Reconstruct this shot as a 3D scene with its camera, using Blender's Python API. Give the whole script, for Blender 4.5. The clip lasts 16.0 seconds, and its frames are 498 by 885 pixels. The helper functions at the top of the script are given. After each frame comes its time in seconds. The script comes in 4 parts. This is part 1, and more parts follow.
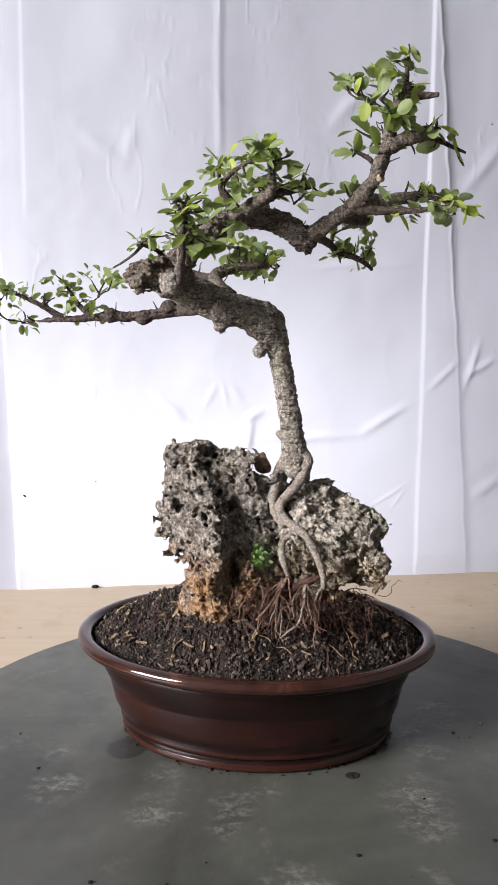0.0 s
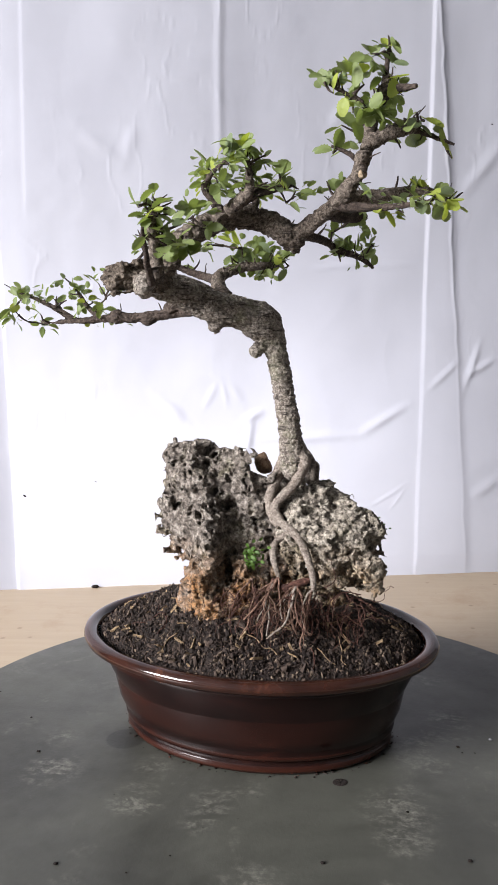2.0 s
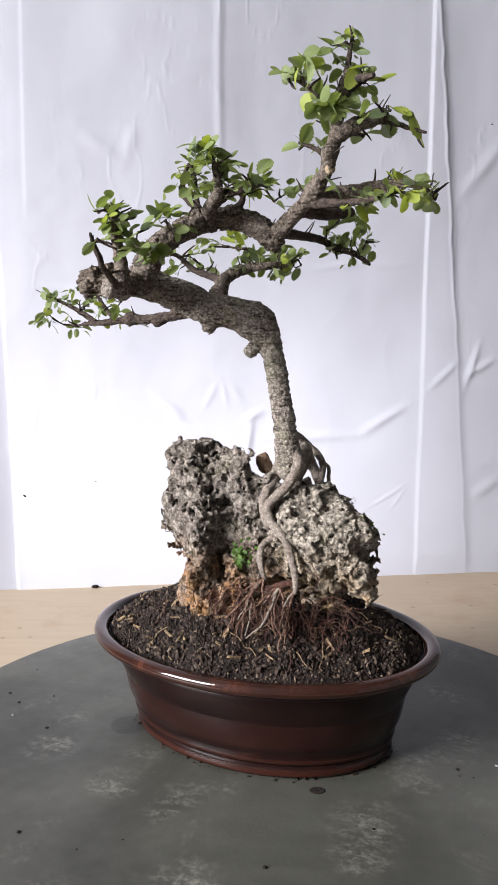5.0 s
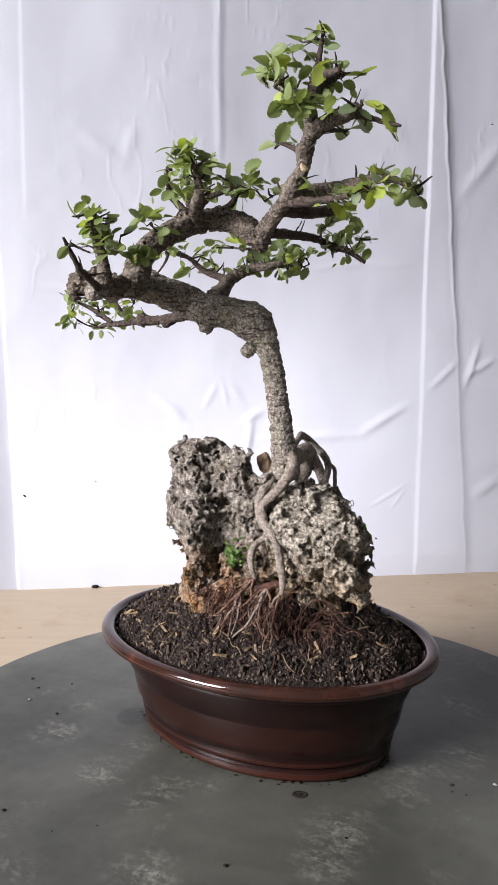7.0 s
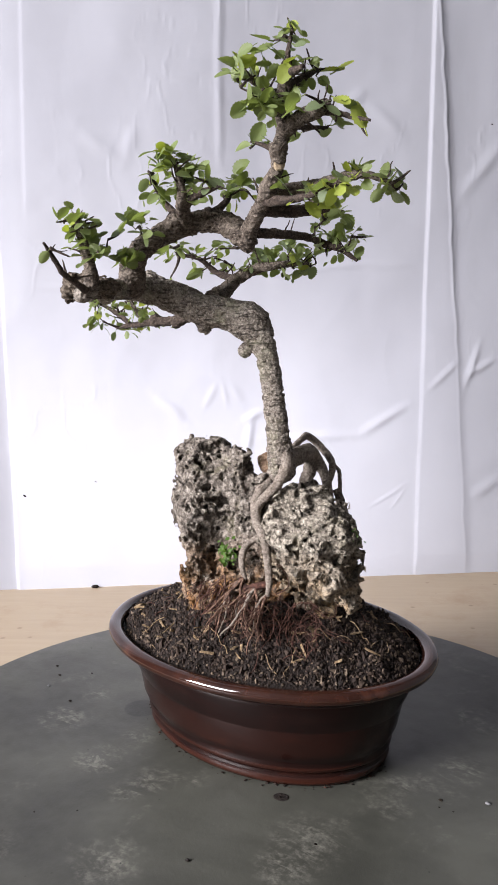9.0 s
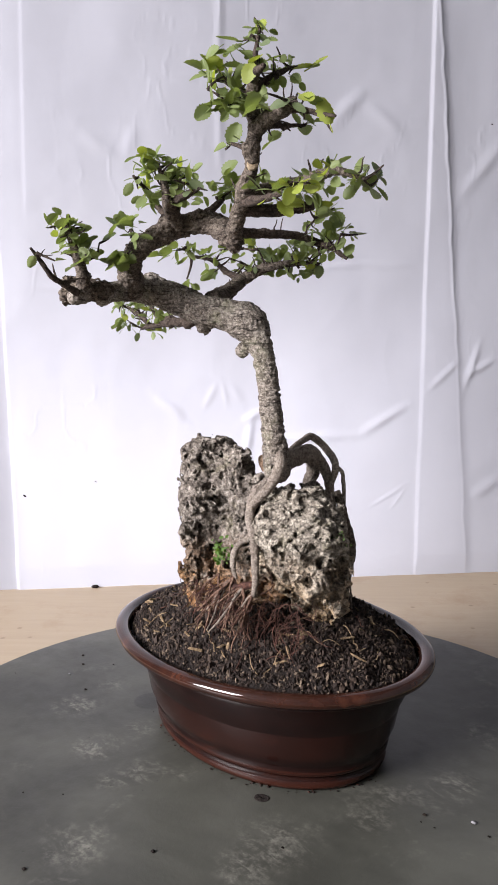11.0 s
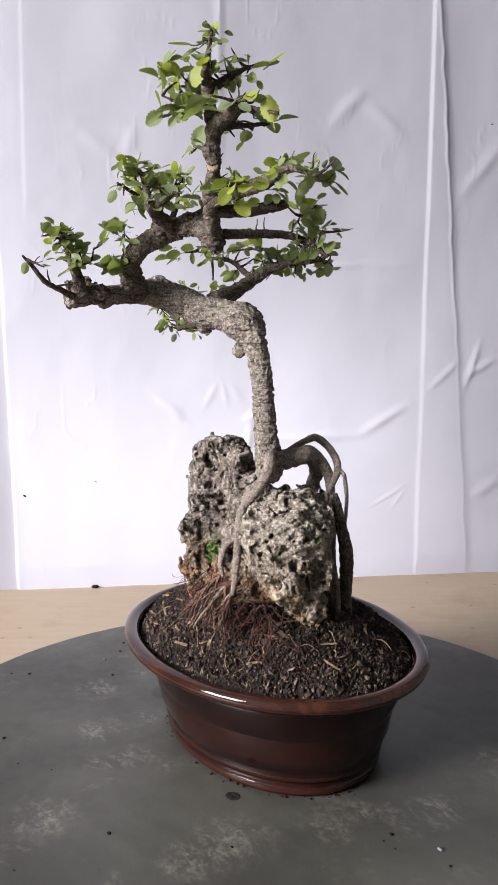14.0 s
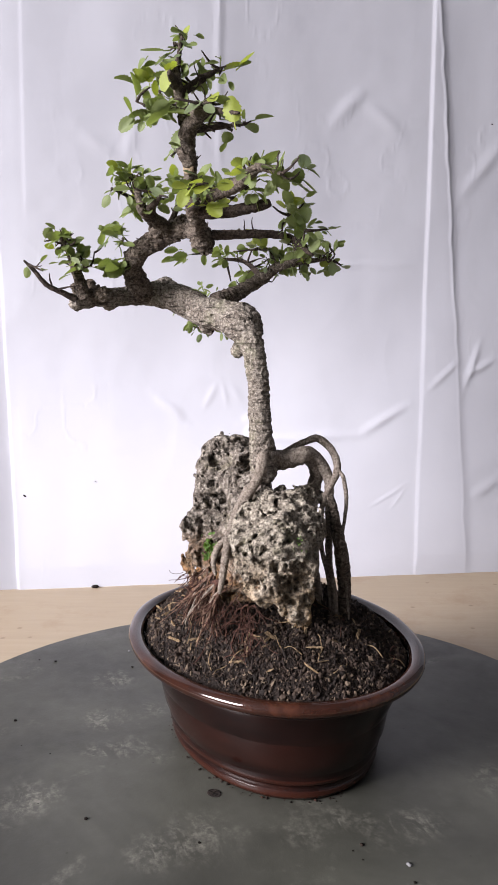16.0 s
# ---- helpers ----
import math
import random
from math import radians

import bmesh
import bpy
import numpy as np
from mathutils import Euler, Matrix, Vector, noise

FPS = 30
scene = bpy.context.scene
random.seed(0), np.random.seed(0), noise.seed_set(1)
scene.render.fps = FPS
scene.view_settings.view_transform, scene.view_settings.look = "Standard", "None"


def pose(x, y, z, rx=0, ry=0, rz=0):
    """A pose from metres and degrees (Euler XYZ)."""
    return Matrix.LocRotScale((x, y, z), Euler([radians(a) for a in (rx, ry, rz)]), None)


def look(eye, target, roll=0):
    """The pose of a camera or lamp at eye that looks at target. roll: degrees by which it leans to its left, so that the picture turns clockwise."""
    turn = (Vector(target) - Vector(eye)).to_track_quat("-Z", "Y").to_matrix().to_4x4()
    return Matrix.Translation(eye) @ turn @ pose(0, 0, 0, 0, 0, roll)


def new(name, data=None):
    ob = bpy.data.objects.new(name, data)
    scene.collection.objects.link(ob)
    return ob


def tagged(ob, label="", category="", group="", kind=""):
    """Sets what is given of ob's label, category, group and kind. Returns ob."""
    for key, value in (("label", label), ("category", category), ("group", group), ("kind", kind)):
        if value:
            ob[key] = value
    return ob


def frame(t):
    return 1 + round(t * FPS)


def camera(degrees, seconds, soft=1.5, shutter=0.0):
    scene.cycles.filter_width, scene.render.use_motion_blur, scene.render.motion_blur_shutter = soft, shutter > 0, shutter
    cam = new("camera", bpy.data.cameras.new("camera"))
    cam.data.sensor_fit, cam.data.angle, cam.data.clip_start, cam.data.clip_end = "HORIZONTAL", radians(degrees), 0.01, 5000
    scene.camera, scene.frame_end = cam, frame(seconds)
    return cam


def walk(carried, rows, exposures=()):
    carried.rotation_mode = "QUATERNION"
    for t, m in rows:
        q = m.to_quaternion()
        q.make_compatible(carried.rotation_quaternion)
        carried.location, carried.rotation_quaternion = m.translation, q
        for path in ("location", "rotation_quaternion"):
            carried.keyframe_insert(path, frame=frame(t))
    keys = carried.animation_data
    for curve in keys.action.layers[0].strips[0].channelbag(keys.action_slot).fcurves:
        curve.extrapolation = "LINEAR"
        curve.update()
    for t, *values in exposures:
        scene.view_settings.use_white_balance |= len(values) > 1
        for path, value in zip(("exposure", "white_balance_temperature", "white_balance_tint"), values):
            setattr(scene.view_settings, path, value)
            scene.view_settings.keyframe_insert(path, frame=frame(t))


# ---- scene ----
import itertools

# ---------------------------------------------------------------- camera
EYE = (0.0, -0.6, 0.31277)
cam = camera(37.63, 16.0, soft=0.7)
VIEW = look(EYE, (-0.014764, 0.399891, 0.20593), 0.114)
walk(cam, [(0.0, VIEW), (16.0, VIEW)], exposures=[(0.0, 0.0, 6500, 10), (4.0, -0.01, 6500, 10), (9.0, -0.07, 6540, 11.5), (14.0, -0.15, 6620, 13.5), (16.0, -0.15, 6620, 13.5)])

# ---------------------------------------------------------------- light
world = bpy.data.worlds.new("daylight")
scene.world = world
world.use_nodes = True
wn = world.node_tree
sky = wn.nodes.new("ShaderNodeTexSky")
sky.sky_type = "NISHITA"
sky.sun_disc = False
sky.sun_elevation, sky.sun_rotation = radians(38), radians(250)
wn.links.new(sky.outputs[0], wn.nodes["Background"].inputs[0])
wn.nodes["Background"].inputs[1].default_value = 0.10


def window_light(name, place, target, w, h, watts, colour):
    data = bpy.data.lights.new(name, "AREA")
    data.shape, data.size, data.size_y = "RECTANGLE", w, h
    data.energy, data.color = watts, colour
    ob = new(name, data)
    ob.matrix_world = look(place, target)
    return ob


window_light("daylight_side", (-2.16, -1.40, 1.10), (0, 0.0, 0.22), 1.12, 1.04, 268, (0.98, 0.965, 1.0))
window_light("daylight_back", (-0.22, 0.76, 0.15), (-0.22, 0.0, 0.15), 0.84, 0.36, 6.8, (0.97, 0.95, 1.0))


# ---------------------------------------------------------------- materials
class Mat:
    """A short hand for node materials."""

    def __init__(self, name, rough=0.6, metal=0.0, spec=0.5):
        self.m = bpy.data.materials.new(name)
        self.m.use_nodes = True
        self.t = self.m.node_tree
        self.b = self.t.nodes["Principled BSDF"]
        self.b.inputs["Roughness"].default_value = rough
        self.b.inputs["Metallic"].default_value = metal
        self.b.inputs["Specular IOR Level"].default_value = spec
        self.pos = self.t.nodes.new("ShaderNodeTexCoord").outputs["Object"]

    def node(self, kind, **values):
        n = self.t.nodes.new("ShaderNode" + kind)
        for k, v in values.items():
            n.inputs[k].default_value = v
        return n

    def link(self, a, b):
        self.t.links.new(a, b)

    def stretch(self, sx, sy, sz):
        n = self.node("Mapping")
        n.inputs["Scale"].default_value = (sx, sy, sz)
        self.link(self.pos, n.inputs[0])
        return n.outputs[0]

    def noise(self, scale, detail=6.0, rough=0.6, at=None, warp=0.0):
        n = self.node("TexNoise", Scale=scale, Detail=detail, Roughness=rough, Distortion=warp)
        self.link(at or self.pos, n.inputs["Vector"])
        return n.outputs["Fac"]

    def cells(self, scale, at=None, feature="F1"):
        n = self.node("TexVoronoi", Scale=scale)
        n.feature = feature
        self.link(at or self.pos, n.inputs["Vector"])
        return n.outputs["Distance"]

    def ramp(self, fac, *stops):
        n = self.node("ValToRGB")
        els = n.color_ramp.elements
        while len(els) < len(stops):
            els.new(0.5)
        for el, (p, c) in zip(els, stops):
            el.position = p
            el.color = (*c, 1) if isinstance(c, tuple) else (c, c, c, 1)
        self.link(fac, n.inputs[0])
        return n.outputs[0]

    def mix(self, fac, a, b, mode="MIX"):
        n = self.t.nodes.new("ShaderNodeMix")
        n.data_type, n.blend_type = "RGBA", mode
        for sock, v in ((n.inputs[0], fac), (n.inputs[6], a), (n.inputs[7], b)):
            if isinstance(v, (int, float)):
                sock.default_value = v if sock == n.inputs[0] else (v, v, v, 1)
            elif isinstance(v, tuple):
                sock.default_value = (*v, 1)
            else:
                self.link(v, sock)
        return n.outputs[2]

    def random(self):
        return self.t.nodes.new("ShaderNodeObjectInfo").outputs["Random"]

    def island(self):
        return self.t.nodes.new("ShaderNodeNewGeometry").outputs["Random Per Island"]

    def colour(self, c):
        if isinstance(c, tuple):
            self.b.inputs["Base Color"].default_value = (*c, 1)
        else:
            self.link(c, self.b.inputs["Base Color"])
        return self

    def rough(self, fac, lo, hi):
        n = self.node("MapRange")
        n.inputs["To Min"].default_value, n.inputs["To Max"].default_value = lo, hi
        self.link(fac, n.inputs[0])
        self.link(n.outputs[0], self.b.inputs["Roughness"])
        return self

    def bump(self, *layers):
        last = None
        for fac, strength, dist in layers:
            n = self.node("Bump", Strength=strength, Distance=dist)
            self.link(fac, n.inputs["Height"])
            if last:
                self.link(last, n.inputs["Normal"])
            last = n.outputs[0]
        self.link(last, self.b.inputs["Normal"])
        return self


def make_slate():
    m = Mat("dark_slate_paint", 0.5, spec=0.45)
    big, fine = m.noise(7, 5, 0.62, warp=0.5), m.noise(60, 6, 0.65)
    base = m.mix(m.ramp(big, (0.35, 0.0), (0.68, 1.0)), (0.0285, 0.0288, 0.0240), (0.068, 0.0685, 0.057))
    # pale scuffs of dried clay in broken patches
    patch = m.ramp(m.noise(13, 7, 0.7, warp=0.8), (0.58, 0.0), (0.72, 0.7))
    grit = m.ramp(m.noise(150, 5, 0.7), (0.42, 0.0), (0.66, 1.0))
    # dried smears where pots have stood and been dragged, and one damp mark
    broken = m.ramp(m.noise(46, 7, 0.72, m.stretch(0.7, 1.5, 1), 0.9), (0.44, 0.0), (0.60, 1.0))

    def near(x, y, r):
        d = m.t.nodes.new("ShaderNodeVectorMath")
        d.operation = "DISTANCE"
        m.link(m.pos, d.inputs[0])
        d.inputs[1].default_value = (x, y, 0.02)
        n = m.node("MapRange")
        n.inputs["From Min"].default_value, n.inputs["From Max"].default_value = r, r * 0.2
        m.link(d.outputs["Value"], n.inputs[0])
        return n.outputs[0]

    for x, y, r in ((-0.074, -0.115, 0.026), (-0.146, -0.088, 0.026), (-0.021, -0.133, 0.018), (0.006, -0.089, 0.016), (-0.013, -0.107, 0.018), (0.109, -0.094, 0.028), (0.114, -0.127, 0.024), (-0.049, -0.234, 0.026), (0.025, -0.19, 0.026), (0.141, -0.034, 0.02), (-0.162, -0.039, 0.02), (-0.072, -0.071, 0.02), (-0.07, -0.116, 0.026), (-0.15, -0.089, 0.028), (-0.018, -0.11, 0.024), (0.116, -0.096, 0.034), (0.133, -0.005, 0.02), (0.116, -0.128, 0.026), (0.162, 0.035, 0.022), (-0.074, -0.114, 0.022), (0.025, -0.195, 0.03), (0.164, 0.049, 0.022), (0.143, 0.13, 0.03)):
        patch = m.mix(m.mix(1.0, near(x, y, r), broken, "MULTIPLY"), patch, 1.0)
    damp = m.ramp(near(-0.108, -0.033, 0.020), (0.18, 0.0), (0.30, 0.75))
    base = m.mix(damp, base, (0.012, 0.012, 0.010))
    scuff = m.mix(1.0, patch, grit, "MULTIPLY")
    base = m.mix(scuff, base, (0.17, 0.165, 0.14))
    specks = m.ramp(m.cells(85), (0.035, 1.0), (0.075, 0.0))
    base = m.mix(m.mix(1.0, specks, m.ramp(m.noise(30), (0.5, 0.0), (0.6, 1.0)), "MULTIPLY"), base, (0.012, 0.011, 0.009))
    m.colour(base).rough(fine, 0.36, 0.62)
    return m.bump((fine, 0.25, 0.001), (m.noise(400, 3), 0.15, 0.0006)).m


def make_wood():
    m = Mat("pale_plywood", 0.5)
    at = m.stretch(1.5, 14, 14)
    grain = m.noise(6, 8, 0.65, at, 0.6)
    c = m.ramp(grain, (0.25, (0.31, 0.24, 0.165)), (0.5, (0.35, 0.275, 0.19)), (0.75, (0.385, 0.31, 0.225)))
    stain = m.ramp(m.noise(9, 6, 0.7), (0.52, 0.0), (0.72, 1.0))
    c = m.mix(stain, c, (0.29, 0.205, 0.13))
    spots = m.ramp(m.cells(26), (0.05, 1.0), (0.10, 0.0))
    c = m.mix(m.mix(1.0, spots, 0.6, "MULTIPLY"), c, (0.16, 0.10, 0.06))
    m.colour(c).rough(grain, 0.38, 0.6)
    return m.bump((grain, 0.15, 0.0008)).m


def make_cloth():
    m = Mat("white_cotton", 0.85, spec=0.2)
    weave = m.noise(900, 2, 0.5)
    soft = m.noise(5, 5, 0.6)
    c = m.mix(soft, (0.40, 0.405, 0.45), (0.46, 0.465, 0.505))
    m.colour(c)
    m.bump((m.noise(16, 5, 0.55, m.stretch(1, 1, 0.5), 0.5), 0.16, 0.005), (weave, 0.12, 0.0004))
    thin = m.node("BsdfTranslucent")
    m.link(c, thin.inputs["Color"])
    both = m.node("MixShader")
    both.inputs[0].default_value = 0.35
    m.link(m.b.outputs[0], both.inputs[1])
    m.link(thin.outputs[0], both.inputs[2])
    m.link(both.outputs[0], m.t.nodes["Material Output"].inputs[0])
    return m.m


def make_glaze():
    m = Mat("brown_glaze", 0.16, spec=0.32)
    streak = m.noise(16, 7, 0.6, m.stretch(1, 1, 3.5), 0.8)
    c = m.ramp(streak, (0.3, (0.0050, 0.0024, 0.0022)), (0.58, (0.0100, 0.0036, 0.0030)), (0.78, (0.027, 0.0080, 0.0050)))
    # the glaze breaks to rust where it runs thin over edges
    edge = m.ramp(m.t.nodes.new("ShaderNodeNewGeometry").outputs["Pointiness"], (0.50, 0.0), (0.56, 1.0))
    c = m.mix(edge, c, (0.034, 0.0105, 0.0066))
    m.colour(c).rough(m.noise(40, 5), 0.08, 0.22)
    return m.bump((m.noise(45, 4, 0.6), 0.10, 0.001)).m


def make_rim():
    m = Mat("brown_glaze_lip", 0.10, spec=0.5)
    c = m.ramp(m.noise(24, 7, 0.65, warp=0.6), (0.32, (0.011, 0.0046, 0.0036)), (0.55, (0.030, 0.0105, 0.0066)), (0.75, (0.085, 0.030, 0.016)))
    dust = m.ramp(m.noise(70, 6, 0.7), (0.62, 0.0), (0.8, 0.25))
    c = m.mix(dust, c, (0.16, 0.11, 0.085))
    m.colour(c).rough(m.noise(60, 5), 0.05, 0.15)
    return m.bump((m.noise(60, 4, 0.6), 0.08, 0.0008)).m


def make_soil():
    m = Mat("black_soil", 0.9, spec=0.25)
    n = m.noise(160, 6, 0.7)
    c = m.ramp(n, (0.34, (0.005, 0.0035, 0.003)), (0.55, (0.016, 0.011, 0.009)), (0.7, (0.040, 0.029, 0.022)))
    return m.colour(c).bump((n, 0.9, 0.004), (m.noise(600, 3), 0.5, 0.001)).m


def make_crumb():
    m = Mat("soil_crumb", 0.75, spec=0.22)
    c = m.ramp(m.island(), (0.0, (0.009, 0.0062, 0.0052)), (0.5, (0.021, 0.0140, 0.0112)), (0.84, (0.052, 0.036, 0.027)), (0.97, (0.13, 0.098, 0.07)))
    return m.colour(c).bump((m.noise(500, 4), 0.6, 0.0015)).m


def make_rock(name, dark, mid, pale, rust):
    m = Mat(name, 0.9, spec=0.25)
    big, fine = m.noise(34, 6, 0.65, warp=0.4), m.noise(190, 8, 0.72)
    c = m.ramp(fine, (0.36, dark), (0.49, mid), (0.64, pale))
    c = m.mix(m.ramp(big, (0.36, 0.35), (0.6, 0.0)), c, mid)
    lichen = m.ramp(m.noise(27, 6, 0.65, warp=0.6), (0.54, 0.0), (0.70, 0.5))
    c = m.mix(lichen, c, m.mix(fine, (0.05, 0.055, 0.02), (0.31, 0.29, 0.13)))
    # iron staining from the wet foot of the stone upwards, ragged
    sep = m.node("SeparateXYZ")
    m.link(m.pos, sep.inputs[0])
    up = m.node("MapRange")
    up.inputs["From Min"].default_value, up.inputs["From Max"].default_value = 0.078, 0.036
    m.link(sep.outputs[2], up.inputs[0])
    rag = m.mix(1.0, up.outputs[0], m.ramp(m.noise(42, 6, 0.7), (0.34, 0.0), (0.58, 0.95)), "MULTIPLY")
    c = m.mix(rag, c, m.mix(m.ramp(fine, (0.36, 0.0), (0.50, 1.0)), tuple(0.28 * k for k in rust), m.mix(m.ramp(m.noise(120, 6, 0.7), (0.5, 0.0), (0.66, 0.8)), rust, tuple(min(0.7, 1.7 * k + 0.03) for k in rust))))
    c = m.mix(m.ramp(m.noise(420, 5, 0.72), (0.38, 0.9), (0.50, 0.0)), c, dark)
    m.colour(c)
    return m.bump((m.noise(110, 8, 0.75), 0.8, 0.006), (m.cells(260), 0.5, 0.003), (fine, 0.9, 0.003)).m


def make_bark(name, dark, mid, pale, knobbly=1.0, lichen=False, rings=0.8):
    m = Mat(name, 0.85, spec=0.25)
    big, fine = m.noise(70, 6, 0.65, warp=0.5), m.noise(460, 8, 0.72)
    ring = m.noise(60, 5, 0.6, m.stretch(0.5, 0.5, 3.2), 0.5)
    wart = m.cells(330)
    c = m.ramp(fine, (0.36, dark), (0.50, mid), (0.66, pale))
    c = m.mix(m.ramp(big, (0.42, 0.0), (0.68, 0.38)), c, pale)
    fleck = m.noise(150, 5, 0.65, m.stretch(0.4, 0.4, 2.6), 0.4)
    c = m.mix(m.ramp(fleck, (0.35, rings), (0.46, 0.0)), c, dark)
    c = m.mix(m.ramp(m.noise(700, 4, 0.7), (0.36, 0.8), (0.47, 0.0)), c, dark)
    if lichen:
        c = m.mix(m.ramp(m.noise(38, 6, 0.7, warp=0.4), (0.52, 0.0), (0.68, 0.40)), c, (0.27, 0.27, 0.17))
    m.colour(c)
    return m.bump((ring, 0.5 * knobbly, 0.003), (big, 0.6 * knobbly, 0.004), (wart, 0.7 * knobbly, 0.002), (fine, 0.9, 0.0025)).m


def make_leaf(name, deep, bright):
    m = Mat(name, 0.42, spec=0.45)
    tint = m.mix(m.island(), deep, bright)
    blotch = m.ramp(m.noise(120, 5, 0.6), (0.35, 0.0), (0.7, 0.5))
    c = m.mix(blotch, tint, bright)
    m.colour(c)
    m.bump((m.noise(260, 3), 0.3, 0.0008))
    thin = m.node("BsdfTranslucent")
    m.link(m.mix(1.0, c, (1.3, 1.35, 0.7), "MULTIPLY"), thin.inputs["Color"])
    both = m.node("MixShader")
    both.inputs[0].default_value = 0.38
    m.link(m.b.outputs[0], both.inputs[1])
    m.link(thin.outputs[0], both.inputs[2])
    m.link(both.outputs[0], m.t.nodes["Material Output"].inputs[0])
    return m.m


def make_wall():
    m = Mat("plaster", 0.9, spec=0.2)
    return m.colour(m.mix(m.noise(6), (0.15, 0.15, 0.155), (0.19, 0.19, 0.195))).bump((m.noise(80), 0.2, 0.002)).m


SLATE, WOOD, CLOTH, GLAZE, LIP = make_slate(), make_wood(), make_cloth(), make_glaze(), make_rim()
SOIL, CRUMB, WALL = make_soil(), make_crumb(), make_wall()
ROCK_GREY = make_rock("pitted_grey_limestone", (0.040, 0.033, 0.028), (0.180, 0.152, 0.127), (0.52, 0.47, 0.41), (0.33, 0.165, 0.062))
ROCK_PALE = make_rock("pitted_pale_limestone", (0.040, 0.033, 0.027), (0.27, 0.235, 0.19), (0.66, 0.60, 0.50), (0.42, 0.28, 0.15))
ROCK_RED = make_rock("ochre_stone", (0.19, 0.115, 0.075), (0.34, 0.225, 0.15), (0.47, 0.34, 0.24), (0.25, 0.14, 0.08))
BARK = make_bark("grey_bark", (0.026, 0.020, 0.016), (0.170, 0.142, 0.117), (0.46, 0.415, 0.36), 0.9, True, 0.95)
LIMB = make_bark("brown_limb_bark", (0.018, 0.013, 0.010), (0.098, 0.076, 0.060), (0.26, 0.22, 0.18))
TWIG = make_bark("twig_bark", (0.016, 0.011, 0.009), (0.048, 0.034, 0.027), (0.12, 0.093, 0.075), 0.6)
BURL = make_bark("burl_bark", (0.016, 0.011, 0.008), (0.088, 0.066, 0.049), (0.25, 0.21, 0.165), 1.0)
ROOT = make_bark("root_bark", (0.075, 0.058, 0.046), (0.205, 0.170, 0.140), (0.36, 0.315, 0.27), 0.45, False, 0.35)
ROOTLET = make_bark("rootlet_bark", (0.018, 0.008, 0.006), (0.055, 0.022, 0.016), (0.15, 0.072, 0.050), 0.4)
CHIP = make_bark("dry_bark_chip", (0.10, 0.065, 0.035), (0.22, 0.15, 0.085), (0.38, 0.29, 0.18), 0.3)
RED_ROOT = make_bark("red_brown_root", (0.045, 0.023, 0.016), (0.13, 0.072, 0.050), (0.28, 0.18, 0.13), 0.4, False, 0.3)
CUT = make_bark("cut_wood", (0.22, 0.16, 0.10), (0.34, 0.26, 0.17), (0.46, 0.37, 0.26), 0.3)
LEAF = make_leaf("green_leaf", (0.072, 0.106, 0.034), (0.205, 0.250, 0.092))
LEAF_PALE = make_leaf("yellow_green_leaf", (0.15, 0.21, 0.035), (0.31, 0.35, 0.065))
LEAF_BACK = make_leaf("grey_green_leaf", (0.095, 0.135, 0.065), (0.17, 0.21, 0.11))
MOSS = make_leaf("bright_moss", (0.04, 0.095, 0.015), (0.10, 0.18, 0.035))


# ---------------------------------------------------------------- mesh helpers
def mesh_of(name, verts, faces, material, smooth=True):
    me = bpy.data.meshes.new(name)
    me.from_pydata([tuple(v) for v in verts], [], [tuple(f) for f in faces])
    me.materials.append(material)
    if smooth:
        me.polygons.foreach_set("use_smooth", [True] * len(me.polygons))
    me.update()
    return me


def piece(name, verts, faces, material, parent=None, label="", smooth=True):
    ob = new(name, mesh_of(name, verts, faces, material, smooth))
    ob.parent = parent
    return tagged(ob, label)


def box_data(x0, x1, y0, y1, z0, z1, bevel=0.0):
    bm = bmesh.new()
    bmesh.ops.create_cube(bm, size=1.0)
    for v in bm.verts:
        v.co = Vector(((x0 + x1) / 2 + v.co.x * (x1 - x0), (y0 + y1) / 2 + v.co.y * (y1 - y0), (z0 + z1) / 2 + v.co.z * (z1 - z0)))
    if bevel:
        bmesh.ops.bevel(bm, geom=bm.edges[:], offset=bevel, segments=2, affect="EDGES")
    bm.verts.index_update()
    out = [v.co.copy() for v in bm.verts], [[v.index for v in f.verts] for f in bm.faces]
    bm.free()
    return out


def lathe(profile, centre, a, b, turn, segs=160, wobble=0.0):
    """An oval turned form: profile rows are (outset from the oval a x b, height)."""
    verts, faces = [], []
    ct, st = math.cos(radians(turn)), math.sin(radians(turn))
    for k, (out, z) in enumerate(profile):
        for i in range(segs):
            th = 2 * math.pi * i / segs
            w = wobble * noise.noise((3 * math.cos(th), 3 * math.sin(th), z * 30))
            x, y = (a + out + w) * math.cos(th), (b + out + w) * math.sin(th)
            verts.append((centre[0] + ct * x - st * y, centre[1] + st * x + ct * y, z + w * 0.5))
    n = len(profile)
    for k in range(n - 1):
        for i in range(segs):
            j = (i + 1) % segs
            faces.append((k * segs + i, k * segs + j, (k + 1) * segs + j, (k + 1) * segs + i))
    return verts, faces


def close_ring(faces, k, segs, flip=False):
    ring = [k * segs + i for i in range(segs)]
    faces.append(ring[::-1] if flip else ring)


